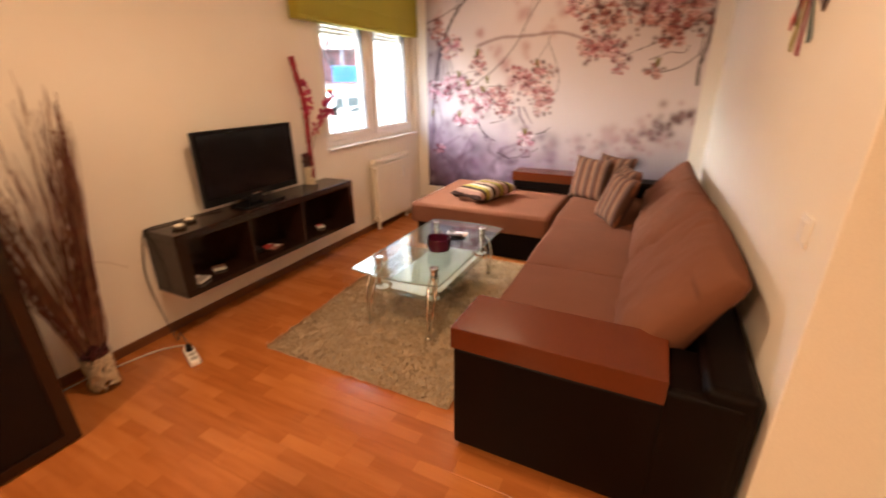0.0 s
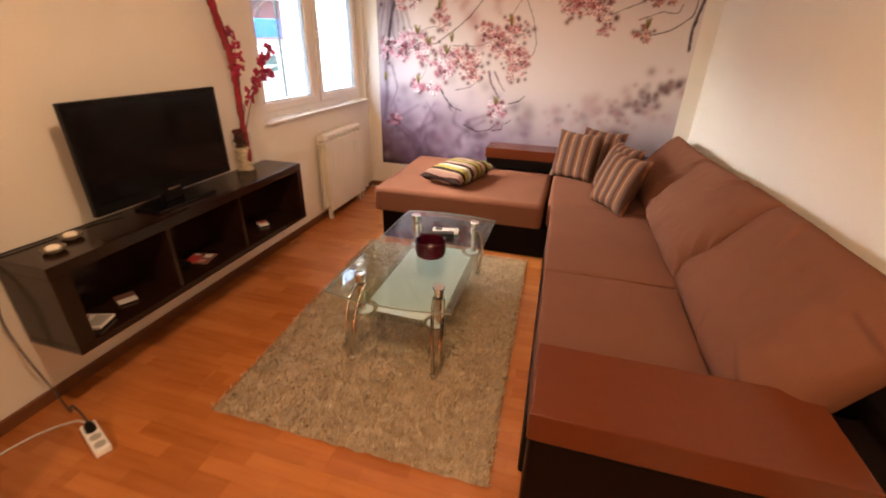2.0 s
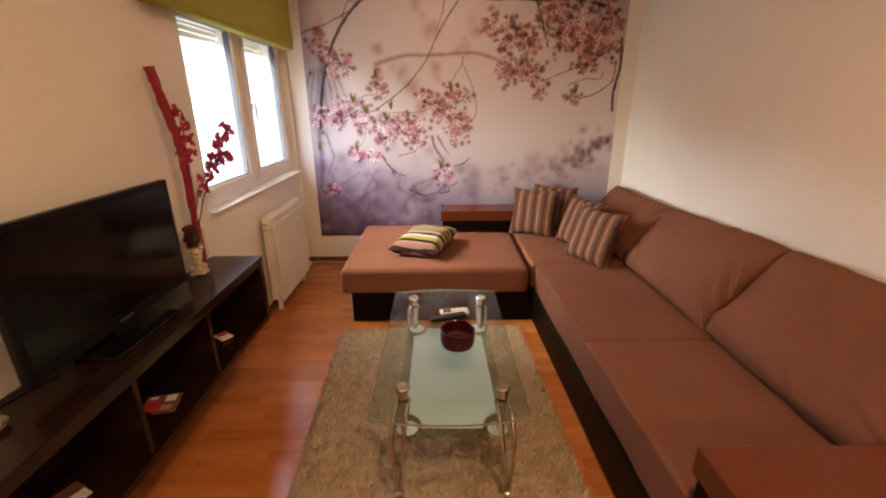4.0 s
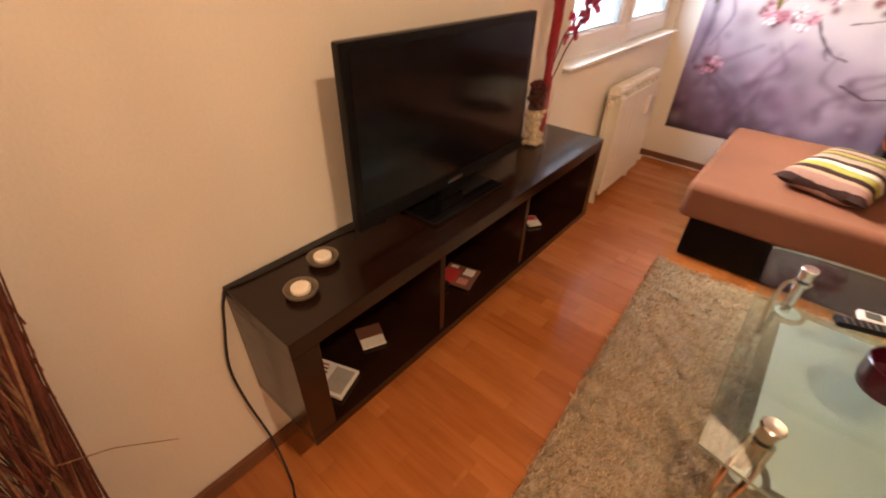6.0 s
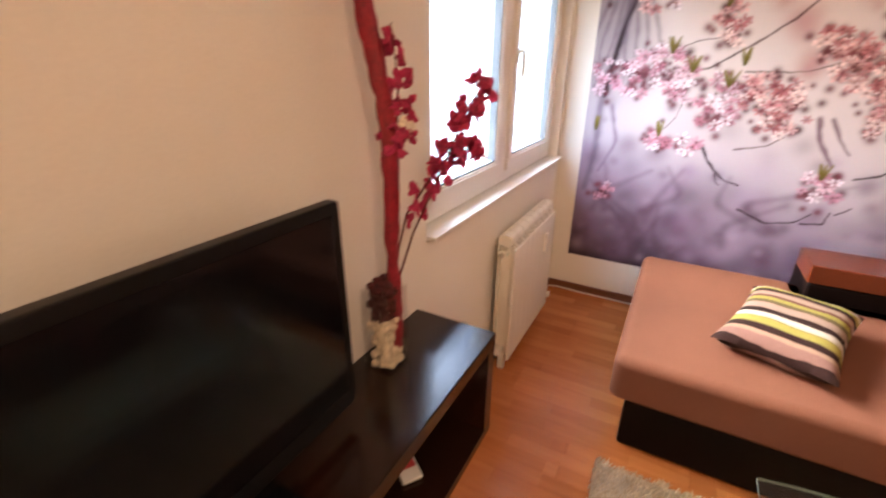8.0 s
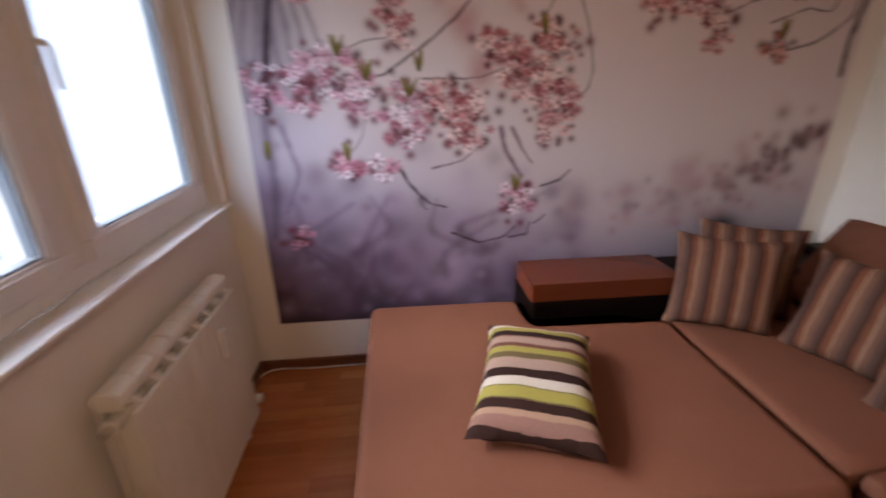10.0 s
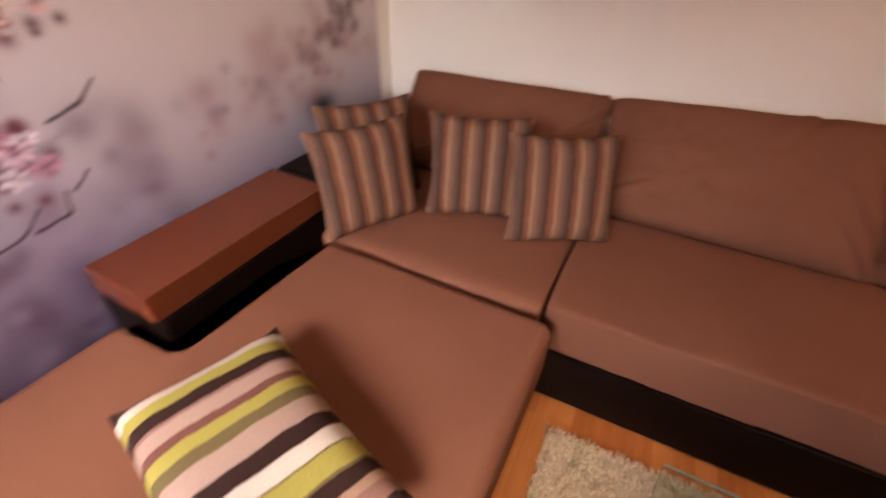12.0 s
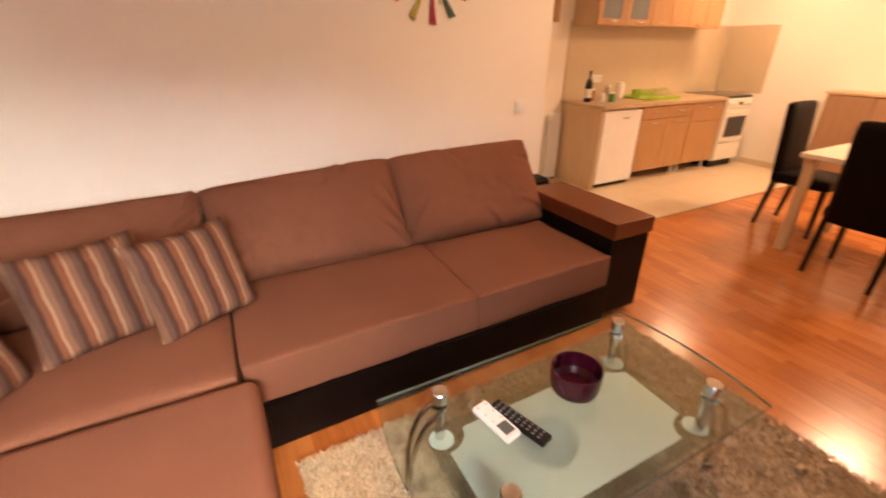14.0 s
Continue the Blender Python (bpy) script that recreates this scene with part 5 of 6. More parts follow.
remote(1.33, -1.945, 107, 0.047, 0.20, 0.02, BLACK, (3, 9, simple("grey_rubber_key", (0.16, 0.16, 0.16), 0.6)), "black television remote with grey buttons")
remote(1.365, -1.885, 100, 0.055, 0.155, 0.02, WHITE, (2, 3, simple("pale_key", (0.55, 0.53, 0.5), 0.5)), "white air-conditioner remote with a small display", True)

# ---- sofa wall ----
sw = thing("light_switch", (W, -3.135, 1.02), "white square light switch on the wall", "switch")
part("plate", box(W - 0.009, W, -3.18, -3.095, 1.02, 1.105, 0.003), WHITE, sw)
part("rocker", box(W - 0.014, W - 0.008, -3.165, -3.11, 1.035, 1.09, 0.002), WHITE, sw)


def build_clock():
    y, z = -2.485, 1.787
    c = thing("wall_clock", (W, y, z), "wall clock with coloured wedge rays round a steel hub", "clock")
    hub = moved(lathe([(0.062, 0), (0.062, 0.015), (0.052, 0.028), (0.03, 0.033), (0.004, 0.034)], 32), Matrix.Translation((W, y, z)) @ Matrix.Rotation(radians(-90), 4, "Y"))
    part("hub", hub, simple("dull_steel", (0.30, 0.28, 0.27), 0.35, 0.8), c, "brushed steel hub")
    cols = [("teal", (0.03, 0.13, 0.14)), ("green", (0.03, 0.22, 0.04)), ("dark_red", (0.28, 0.01, 0.03)), ("orange", (0.5, 0.14, 0.02)), ("brown", (0.08, 0.03, 0.02)), ("teal_2", (0.03, 0.13, 0.14)),
            ("olive", (0.30, 0.27, 0.03)), ("dark_brown", (0.05, 0.025, 0.02)), ("dark_green", (0.03, 0.09, 0.07)), ("crimson", (0.30, 0.012, 0.04)), ("lime", (0.33, 0.30, 0.03)), ("red", (0.55, 0.04, 0.02))]
    for k, (nm, col) in enumerate(cols):
        a = radians(30 * k - 2)
        d, s = Vector((0, math.cos(a), math.sin(a))), Vector((0, -math.sin(a), math.cos(a)))
        o = Vector((W, y, z))
        bm = bmesh.new()
        quad = [o + d * 0.062 - s * 0.003, o + d * 0.062 + s * 0.003, o + d * 0.245 + s * 0.020, o + d * 0.255 - s * 0.020]
        lo, hi = [bm.verts.new(q + Vector((-0.004, 0, 0))) for q in quad], [bm.verts.new(q + Vector((-0.009, 0, 0))) for q in quad]
        bm.faces.new(lo)
        bm.faces.new(hi[::-1])
        for i in range(4):
            bm.faces.new((lo[i], lo[(i + 1) % 4], hi[(i + 1) % 4], hi[i]))
        bmesh.ops.recalc_face_normals(bm, faces=bm.faces[:])
        part("ray", bm, simple("clock_" + nm, col, 0.4, amount=0.05), c, nm.split("_2")[0].replace("_", " ") + " lacquered ray", 0)
    for a, l, wd in ((-104, 0.16, 0.005), (150, 0.10, 0.006)):
        a = radians(a)
        d, s = Vector((0, math.cos(a), math.sin(a))), Vector((0, -math.sin(a), math.cos(a)))
        part("hand", tube([Vector((W - 0.036, y, z)), Vector((W - 0.036, y, z)) + d * l], wd * 0.7, 6), BLACK, c, "black clock hand")


build_clock()


# ---- kitchen ----
KX = 3.86


def handle(x, y, z, parent):
    part("handle", tube([(x, y - 0.05, z), (x - 0.022, y - 0.045, z), (x - 0.022, y + 0.045, z), (x, y + 0.05, z)], 0.004, 6), CHROME, parent, "thin steel handle")


def build_kitchen():
    single("side_panel", box(KX, BACK, -4.875, -4.85, 0.0, 0.845, 0.002), MAPLE, (4.15, -4.86, 0), "pale maple end panel of the kitchen units", "panel")
    f = thing("fridge", (4.15, -5.18, 0), "small white under-counter fridge in the kitchen row", "fridge")
    part("body", box(KX + 0.05, BACK - 0.03, -5.46, -4.885, 0.02, 0.83, 0.008), WHITE, f)
    dr = part("door", box(KX - 0.005, KX + 0.045, -5.455, -4.89, 0.05, 0.825, 0.012, 3), WHITE, f, "white fridge door")
    part("badge", box(KX - 0.008, KX - 0.004, -5.27, -5.17, 0.74, 0.752), simple("grey_badge", (0.25, 0.25, 0.25), 0.4), dr)
    part("kick_plate", box(KX + 0.05, KX + 0.06, -5.45, -4.89, 0.0, 0.045), BLACK, f)
    for a, b, doors in ((-6.32, -5.47, 2), (-6.93, -6.325, 1)):
        u = thing("base_cabinet", (4.15, (a + b) / 2, 0), "light oak kitchen base cabinet on short legs", "cabinet", "kitchen base cabinets")
        part("body", box(KX + 0.02, BACK - 0.02, a, b, 0.12, 0.845), OAK, u)
        wd = (b - a) / doors
        for k in range(doors):
            dr = part("drawer" if doors == 1 else "door", box(KX, KX + 0.018, a + k * wd + 0.003, a + (k + 1) * wd - 0.003, 0.125, 0.70 if doors == 2 else 0.62, 0.002), OAK, u)
            handle(KX, a + (k + 0.5) * wd, 0.66 if doors == 2 else 0.57, dr)
            dr = part("drawer_front", box(KX, KX + 0.018, a + k * wd + 0.003, a + (k + 1) * wd - 0.003, 0.705 if doors == 2 else 0.625, 0.84, 0.002), OAK, u)
            handle(KX, a + (k + 0.5) * wd, 0.775, dr)
        for y in (a + 0.05, b - 0.05):
            for x in (KX + 0.08, BACK - 0.1):
                part("leg", lathe([(0.028, 0), (0.02, 0.02), (0.02, 0.10), (0.03, 0.12)], 12, (x, y, 0)), simple("grey_leg", (0.5, 0.47, 0.42), 0.5), u)
    single("worktop", box(KX - 0.03, BACK, -6.935, -4.84, 0.846, 0.884, 0.006), WORKTOP, (4.15, -5.9, 0.846), "speckled beige kitchen worktop", "worktop")
    ck = thing("cooker", (4.15, -7.2, 0), "white free-standing electric cooker with dark oven glass", "cooker")
    part("body", box(KX - 0.01, BACK - 0.03, -7.455, -6.945, 0.09, 0.855, 0.006), ENAMEL, ck)
    part("hob", box(KX - 0.01, BACK - 0.03, -7.455, -6.945, 0.856, 0.888, 0.006), OVENGLASS, ck, "black hob")
    part("plinth", box(KX + 0.03, BACK - 0.05, -7.44, -6.96, 0.0, 0.089), BLACK, ck)
    dr = part("oven_door", box(KX - 0.035, KX - 0.011, -7.45, -6.95, 0.33, 0.72, 0.005), ENAMEL, ck)
    part("oven_window", box(KX - 0.038, KX - 0.034, -7.40, -7.0, 0.39, 0.64, 0.002), OVENGLASS, dr, "black oven glass")
    part("handle", tube([(KX - 0.035, -7.40, 0.69), (KX - 0.065, -7.39, 0.69), (KX - 0.065, -7.01, 0.69), (KX - 0.035, -7.0, 0.69)], 0.007, 8), WHITE, dr)
    part("warming_drawer", box(KX - 0.03, KX - 0.011, -7.45, -6.95, 0.10, 0.315, 0.005), ENAMEL, ck)
    part("control_panel", box(KX - 0.03, KX - 0.011, -7.45, -6.95, 0.74, 0.85, 0.005), ENAMEL, ck)
    part("clock_display", box(KX - 0.032, KX - 0.029, -7.26, -7.17, 0.78, 0.815), OVENGLASS, ck, "dark display")
    for y in (-7.41, -7.36, -7.31, -7.09, -7.04, -6.99):
        part("knob", tube([(KX - 0.03, y, 0.795), (KX - 0.05, y, 0.795)], 0.016, 12), WHITE, ck)
    # wall cabinets
    for k, (a, b, glass) in enumerate(((-5.66, -4.88, True), (-6.28, -5.662, False), (-6.87, -6.282, False))):
        u = thing("wall_cabinet", (4.3, (a + b) / 2, 1.63), "light oak wall cabinet" + (" with two grey glass doors" if glass else " with plain doors"), "cabinet", "kitchen wall cabinets")
        part("body", box(4.15, BACK, a, b, 1.63, 2.30, 0.002), MAPLE, u)
        wd = (b - a) / 2
        for j in range(2):
            p0, p1 = a + j * wd + 0.003, a + (j + 1) * wd - 0.003
            if glass:
                dr = part("door", join(box(4.13, 4.148, p0, p0 + 0.06, 1.632, 2.298), box(4.13, 4.148, p1 - 0.06, p1, 1.632, 2.298), box(4.13, 4.148, p0 + 0.06, p1 - 0.06, 1.632, 1.69), box(4.13, 4.148, p0 + 0.06, p1 - 0.06, 2.24, 2.298)), OAK, u)
                part("glass", box(4.136, 4.142, p0 + 0.06, p1 - 0.06, 1.69, 2.24), SMOKED, dr, "grey frosted glass")
            else:
                dr = part("door", box(4.13, 4.148, p0, p1, 1.632, 2.298, 0.002), OAK, u)
            handle(4.13, (p0 + p1) / 2, 1.665, dr)


build_kitchen()
wp = thing("white_panel", (4.43, -4.735, 0.0), "flat white panel standing against the wall beside the kitchen units", "panel")
part("board", box(4.41, 4.445, -4.815, -4.655, 0.02, 0.76, 0.006), WHITE, wp)
for y in (-4.79, -4.68):
    part("foot", box(4.41, 4.44, y - 0.012, y + 0.012, 0.0, 0.0195), BLACK, wp)
single("wall_strip", box(4.44, 4.4695, -4.665, -4.60, 1.66, 2.30, 0.003), OAK, (4.45, -4.63, 1.66), "narrow oak strip on the wall beside the cabinets", "trim")
bt = thing("wine_bottle", (4.22, -4.98, 0.885), "dark wine bottle with white label on the worktop", "bottle")
part("bottle", lathe([(0.036, 0.885), (0.038, 0.89), (0.038, 1.07), (0.03, 1.10), (0.014, 1.125), (0.014, 1.19), (0.016, 1.192), (0.016, 1.20), (0.01, 1.20)], 24, (4.22, -4.98, 0)), BOTTLE, bt)
part("label", lathe([(0.0385, 0.93), (0.0385, 1.02)], 24, (4.22, -4.98, 0)), PAPER, bt, "white label")
for x, y, r, h, mt, lb in ((4.28, -5.10, 0.032, 0.13, simple("amber_jar", (0.35, 0.16, 0.05), 0.3), "amber jar with a lid"), (4.10, -5.22, 0.033, 0.10, simple("green_tin", (0.10, 0.24, 0.06), 0.4), "small green and white tin"), (4.12, -5.10, 0.03, 0.09, PAPER, "small white pot"), (4.30, -5.55, 0.05, 0.18, WHITE, "white electric kettle"), (4.33, -5.40, 0.03, 0.15, simple("pale_bottle", (0.5, 0.45, 0.35), 0.3), "pale soap bottle")):
    j = thing("jar", (x, y, 0.885), lb + " on the worktop", "jar")
    part("body", lathe([(r * 0.9, 0.885), (r, 0.892), (r, 0.885 + h * 0.8), (r * 0.8, 0.885 + h * 0.85)], 20, (x, y, 0)), mt, j)
    part("lid", lathe([(r * 0.82, 0.885 + h * 0.851), (r * 0.82, 0.885 + h), (r * 0.6, 0.885 + h)], 20, (x, y, 0)), WHITE, j)
dk = thing("dish_rack", (4.18, -5.95, 0.885), "lime green plastic dish rack with lime cups", "dish rack")
part("tray", join(box(3.98, 4.36, -6.22, -5.68, 0.885, 0.897, 0.005), box(3.98, 3.995, -6.22, -5.68, 0.897, 0.92, 0.003), box(4.345, 4.36, -6.22, -5.68, 0.897, 0.92, 0.003)), LIME, dk)
for k in range(9):
    part("prong", tube([(4.03, -6.18 + 0.05 * k, 0.897), (4.17, -6.18 + 0.05 * k, 0.99), (4.31, -6.18 + 0.05 * k, 0.897)], 0.004, 6), LIME, dk)
for y in (-5.72, -5.66):
    part("cup", lathe([(0.028, 0.898), (0.038, 0.99), (0.034, 0.99), (0.02, 0.91)], 18, (4.2, y - 0.03, 0)), LIME, dk)
ol = thing("wall_outlet", (BACK, -5.30, 1.06), "white double wall outlet on the tiles", "outlet")
part("plate", box(BACK - 0.018, BACK - 0.007, -5.40, -5.22, 1.06, 1.14, 0.003), WHITE, ol)
for y in (-5.355, -5.265):
    part("socket", tube([(BACK - 0.018, y, 1.10), (BACK - 0.020, y, 1.10)], 0.026, 18), simple("outlet_white", (0.7, 0.68, 0.64), 0.4), ol)

# ---- dining end ----
dt = thing("dining_table", (1.6, -5.42, 0), "dining table with pale top and four square legs", "table")
part("tabletop", box(1.10, 2.12, -5.84, -4.99, 0.715, 0.75, 0.006), TABLE, dt)
for x in (1.15, 2.06):
    for y in (-5.78, -5.06):
        part("leg", box(x - 0.03, x + 0.03, y - 0.03, y + 0.03, 0.0, 0.715, 0.004), MAPLE, dt)


def build_chair():
    c = thing("dining_chair", (0, 0, 0), "high-backed dining chair in dark brown leatherette", "chair", "chairs round the dining table")
    part("seat", moved(soft_box(0.43, 0.43, 0.09, 0.03, 8, (0, 0, 0.01)), Matrix.Translation((0, 0, 0.44))), LEATHER, c)
    part("backrest", moved(soft_box(0.385, 0.065, 0.66, 0.025, 10, (0, 0.012, 0.006)), Matrix.Translation((0, -0.215, 0.70)) @ Matrix.Rotation(radians(5), 4, "X")), LEATHER, c)
    for sx in (-1, 1):
        for sy in (-1, 1):
            part("leg", tube([(sx * 0.18, sy * 0.18, 0.41), (sx * 0.185, sy * (0.18 if sy > 0 else 0.235), 0.0)], 0.027, 4, 0.02), WENGE, c)
    return c


chair = build_chair()
chair.matrix_basis = pose(1.60, -5.02, 0, 0, 0, 180)
copy_thing(chair, pose(2.24, -5.63, 0, 0, 0, 90))
sb = thing("sideboard", (2.6, -7.5, 0), "light oak sideboard against the far wall", "cabinet")
DULL_OAK = simple("dull_oak_laminate", (0.33, 0.20, 0.115), 0.5, amount=0.1, scale=5, fine=50, bump=0.04, stretch=(6, 6, 0.7))
part("body", box(1.75, 3.02, SOUTH + 0.016, -7.33, 0.05, 0.97, 0.003), DULL_OAK, sb)
part("top", box(1.73, 3.04, SOUTH + 0.016, -7.31, 0.971, 1.0, 0.004), MAPLE, sb)
part("plinth", box(1.78, 2.99, SOUTH + 0.02, -7.36, 0.0, 0.049), OAK, sb)
for k in range(3):
    dr = part("door", box(1.752 + 0.422 * k, 1.752 + 0.422 * (k + 1) - 0.004, -7.329, -7.312, 0.06, 0.96, 0.002), DULL_OAK, sb)
    part("handle", tube([(1.80 + 0.422 * k, -7.312, 0.55), (1.80 + 0.422 * k, -7.29, 0.55), (1.80 + 0.422 * k, -7.29, 0.65), (1.80 + 0.422 * k, -7.312, 0.65)], 0.005, 6), CHROME, dr)

# ceiling lamps
for lx, ly, lw, ls in LAMPS:
    cl = thing("ceiling_lamp", (lx, ly, TOP), "round white ceiling lamp, lit", "lamp", "ceiling lamps")
    part("housing", lathe([(ls * 0.5, TOP - 0.06), (ls * 0.5 + 0.01, TOP - 0.055), (ls * 0.5 + 0.01, TOP), (0.05, TOP)], 40, (lx, ly, 0)), WHITE, cl)


# ---- outside: street, van, far houses ----
GZ = -0.92
ASPHALT = simple("wet_grey_asphalt", (0.075, 0.078, 0.08), 0.42, amount=0.45, scale=1.6, fine=14, bump=0.6, bump_dist=0.02, rough_var=0.25)
VANWHITE = simple("white_car_paint", (0.5, 0.51, 0.52), 0.35, amount=0.03, scale=2)
TYRE = simple("black_rubber", (0.03, 0.03, 0.032), 0.8)
CARGLASS = simple("dark_car_glass", (0.045, 0.07, 0.075), 0.3, amount=0.1, bump=0)
CARGLASS.node_tree.nodes["Principled BSDF"].inputs["Specular IOR Level"].default_value = 0.12
BLUE = simple("blue_tarpaulin", (0.03, 0.16, 0.50), 0.6, amount=0.12, scale=3)
RENDER = simple("pale_house_render", (0.72, 0.72, 0.70), 0.9, amount=0.1, scale=0.7)
PINK = simple("pinkish_brick_house", (0.34, 0.15, 0.13), 0.9, amount=0.25, scale=3)
ROOF = simple("brown_roof_tiles", (0.20, 0.11, 0.09), 0.8, amount=0.25, scale=3)
IVY = simple("ivy_leaf", (0.06, 0.10, 0.045), 0.7, amount=0.4, scale=2)
BARK = simple("grey_bark", (0.12, 0.09, 0.075), 0.9, amount=0.3, scale=8)
CONCRETE = simple("pale_concrete", (0.45, 0.45, 0.43), 0.9, amount=0.15, scale=2)

bm = bmesh.new()
bmesh.ops.create_grid(bm, x_segments=1, y_segments=1, size=400)
gr = part("ground", moved(bm, Matrix.Translation((0, 0, GZ))), ASPHALT, None, "", 0)
tagged(gr, "wet grey asphalt street outside the window", "ground", kind="structure")


def build_van():
    v = thing("van", (-9.3, 9.7, GZ), "white delivery van with orange roof lights parked in the street", "van")
    m = Matrix.Translation((-9.3, 9.7, GZ)) @ Matrix.Rotation(radians(-91), 4, "Z")
    # local: x forward, y left, z up
    prof = [(2.05, 0.42), (2.07, 0.78), (1.97, 1.03), (1.6, 1.22), (1.05, 1.95), (0.8, 2.08), (-2.5, 2.12), (-2.55, 1.9), (-2.55, 0.42)]
    bm = bmesh.new()
    a = [bm.verts.new((x, -0.98, z)) for x, z in prof]
    b = [bm.verts.new((x, 0.98, z)) for x, z in prof]
    for q in a + b:
        if q.co.z > 1.3:
            q.co.y *= 0.9
    bm.faces.new(a)
    bm.faces.new(b[::-1])
    for i in range(len(a)):
        bm.faces.new((a[i], b[i], b[(i + 1) % len(a)], a[(i + 1) % len(a)]))
    bmesh.ops.recalc_face_normals(bm, faces=bm.faces[:])
    bmesh.ops.bevel(bm, geom=bm.edges[:], offset=0.06, segments=3, profile=0.5, affect="EDGES")
    part("body", moved(bm, m), VANWHITE, v)
    def quad(pts, off):
        bm = bmesh.new()
        vs = [bm.verts.new(Vector(p)) for p in pts]
        f = bm.faces.new(vs)
        r = bmesh.ops.extrude_face_region(bm, geom=[f])
        for q in r["geom"]:
            if isinstance(q, bmesh.types.BMVert):
                q.co += Vector(off)
        bmesh.ops.recalc_face_normals(bm, faces=bm.faces[:])
        return moved(bm, m)
    part("windscreen", quad([(1.56, -0.80, 1.28), (1.56, 0.80, 1.28), (1.11, 0.74, 1.88), (1.11, -0.74, 1.88)], (0.03, 0, 0.025)), CARGLASS, v, "pale reflecting windscreen", 0)
    for s in (-1, 1):
        part("side_window", quad([(1.25, s * 0.962, 1.30), (0.55, s * 0.962, 1.28), (0.55, s * 0.902, 1.85), (0.92, s * 0.902, 1.85)], (0, s * 0.012, 0)), CARGLASS, v, "", 0)
        part("side_window", quad([(0.3, s * 0.957, 1.32), (-0.5, s * 0.957, 1.32), (-0.5, s * 0.902, 1.85), (0.3, s * 0.902, 1.85)], (0, s * 0.012, 0)), CARGLASS, v, "", 0)
        part("headlight", quad([(2.05, s * 0.60, 0.82), (2.01, s * 0.93, 0.82), (1.95, s * 0.93, 1.0), (2.0, s * 0.60, 0.97)], (0.035, 0, 0)), CHROME, v, "", 0)
        part("mirror", moved(box(1.13, 1.26, s * 1.02 - 0.08, s * 1.02 + 0.08, 1.25, 1.55, 0.03), m), BLACK, v)
        for x in (1.28, -1.7):
            w = part("wheel", moved(lathe([(0.20, -0.1), (0.31, -0.1), (0.33, -0.06), (0.33, 0.06), (0.31, 0.1), (0.20, 0.1)], 28), m @ Matrix.Translation((x, s * 0.90, 0.33)) @ Matrix.Rotation(radians(90), 4, "X")), TYRE, v)
            part("rim", moved(lathe([(0.20, -0.106), (0.20, 0.106)], 20), m @ Matrix.Translation((x, s * 0.90, 0.33)) @ Matrix.Rotation(radians(90), 4, "X")), CHROME, w)
    part("bumper", moved(box(1.86, 2.13, -0.99, 0.99, 0.34, 0.70, 0.05, 3), m), simple("dark_grey_bumper", (0.03, 0.033, 0.036), 0.7), v, "dark grey bumper")
    part("number_plate", moved(box(2.125, 2.14, -0.26, 0.26, 0.44, 0.55, 0.003), m), PAPER, v)
    for y in (-0.5, 0.5):
        part("roof_light", moved(box(0.65, 0.85, y - 0.16, y + 0.16, 2.09, 2.2, 0.03), m), simple("orange_lens", (0.55, 0.12, 0.03), 0.3), v, "orange roof light")


build_van()


# ivy-clad garden wall behind the van
gw = thing("garden_wall", (-15, 9, GZ), "garden wall overgrown with ivy behind the van", "wall")
m = Matrix.Translation((-14.5, 9.5, GZ)) @ Matrix.Rotation(radians(35), 4, "Z")
part("masonry", moved(box(-9, 7, -0.12, 0.12, 0, 2.35), m), CONCRETE, gw)
part("coping", moved(box(-9.05, 7.05, -0.17, 0.17, 2.35, 2.42, 0.01), m), ROOF, gw, "brown tiled coping")
rng = np.random.default_rng(11)
n = 9000
base = np.stack([rng.uniform(-9, 4, n), rng.uniform(-0.42, -0.12, n), rng.uniform(0.15, 1.85, n)], 1)
base[:, 1] -= 0.12 * np.sin(base[:, 0] * 2.1)
ax, bx = rng.normal(0, 0.06, (n, 3)), rng.normal(0, 0.06, (n, 3))
co = np.stack([base - ax, base + bx, base + ax, base - bx], 1).reshape(-1, 3)
me = bpy.data.meshes.new("ivy")
me.from_pydata(co.tolist(), [], np.arange(4 * n).reshape(-1, 4).tolist())
me.transform(Matrix.Translation(-gw.location) @ m)
me.materials.append(IVY)
iv = new("ivy", me)
iv.parent = gw
tagged(iv, kind="stuff")

tr = thing("tarpaulin", (-12.5, 12.6, GZ), "blue tarpaulin sheet on a trailer behind the van", "trailer")
m = Matrix.Translation((-11.9, 14.2, GZ)) @ Matrix.Rotation(radians(-52), 4, "Z")
part("cover", moved(box(-1.05, 1.05, -0.8, 0.8, 0.7, 3.15, 0.06, 3), m), BLUE, tr)
part("chassis", moved(box(-1.05, 1.05, -0.7, 0.7, 0.4, 0.69, 0.02), m), TYRE, tr)
for x in (-0.6, 0.6):
    for y in (-0.75, 0.75):
        part("wheel", moved(lathe([(0.30, -0.1), (0.34, -0.06), (0.34, 0.06), (0.30, 0.1)], 20), m @ Matrix.Translation((x, y, 0.34)) @ Matrix.Rotation(radians(90), 4, "X")), TYRE, tr)


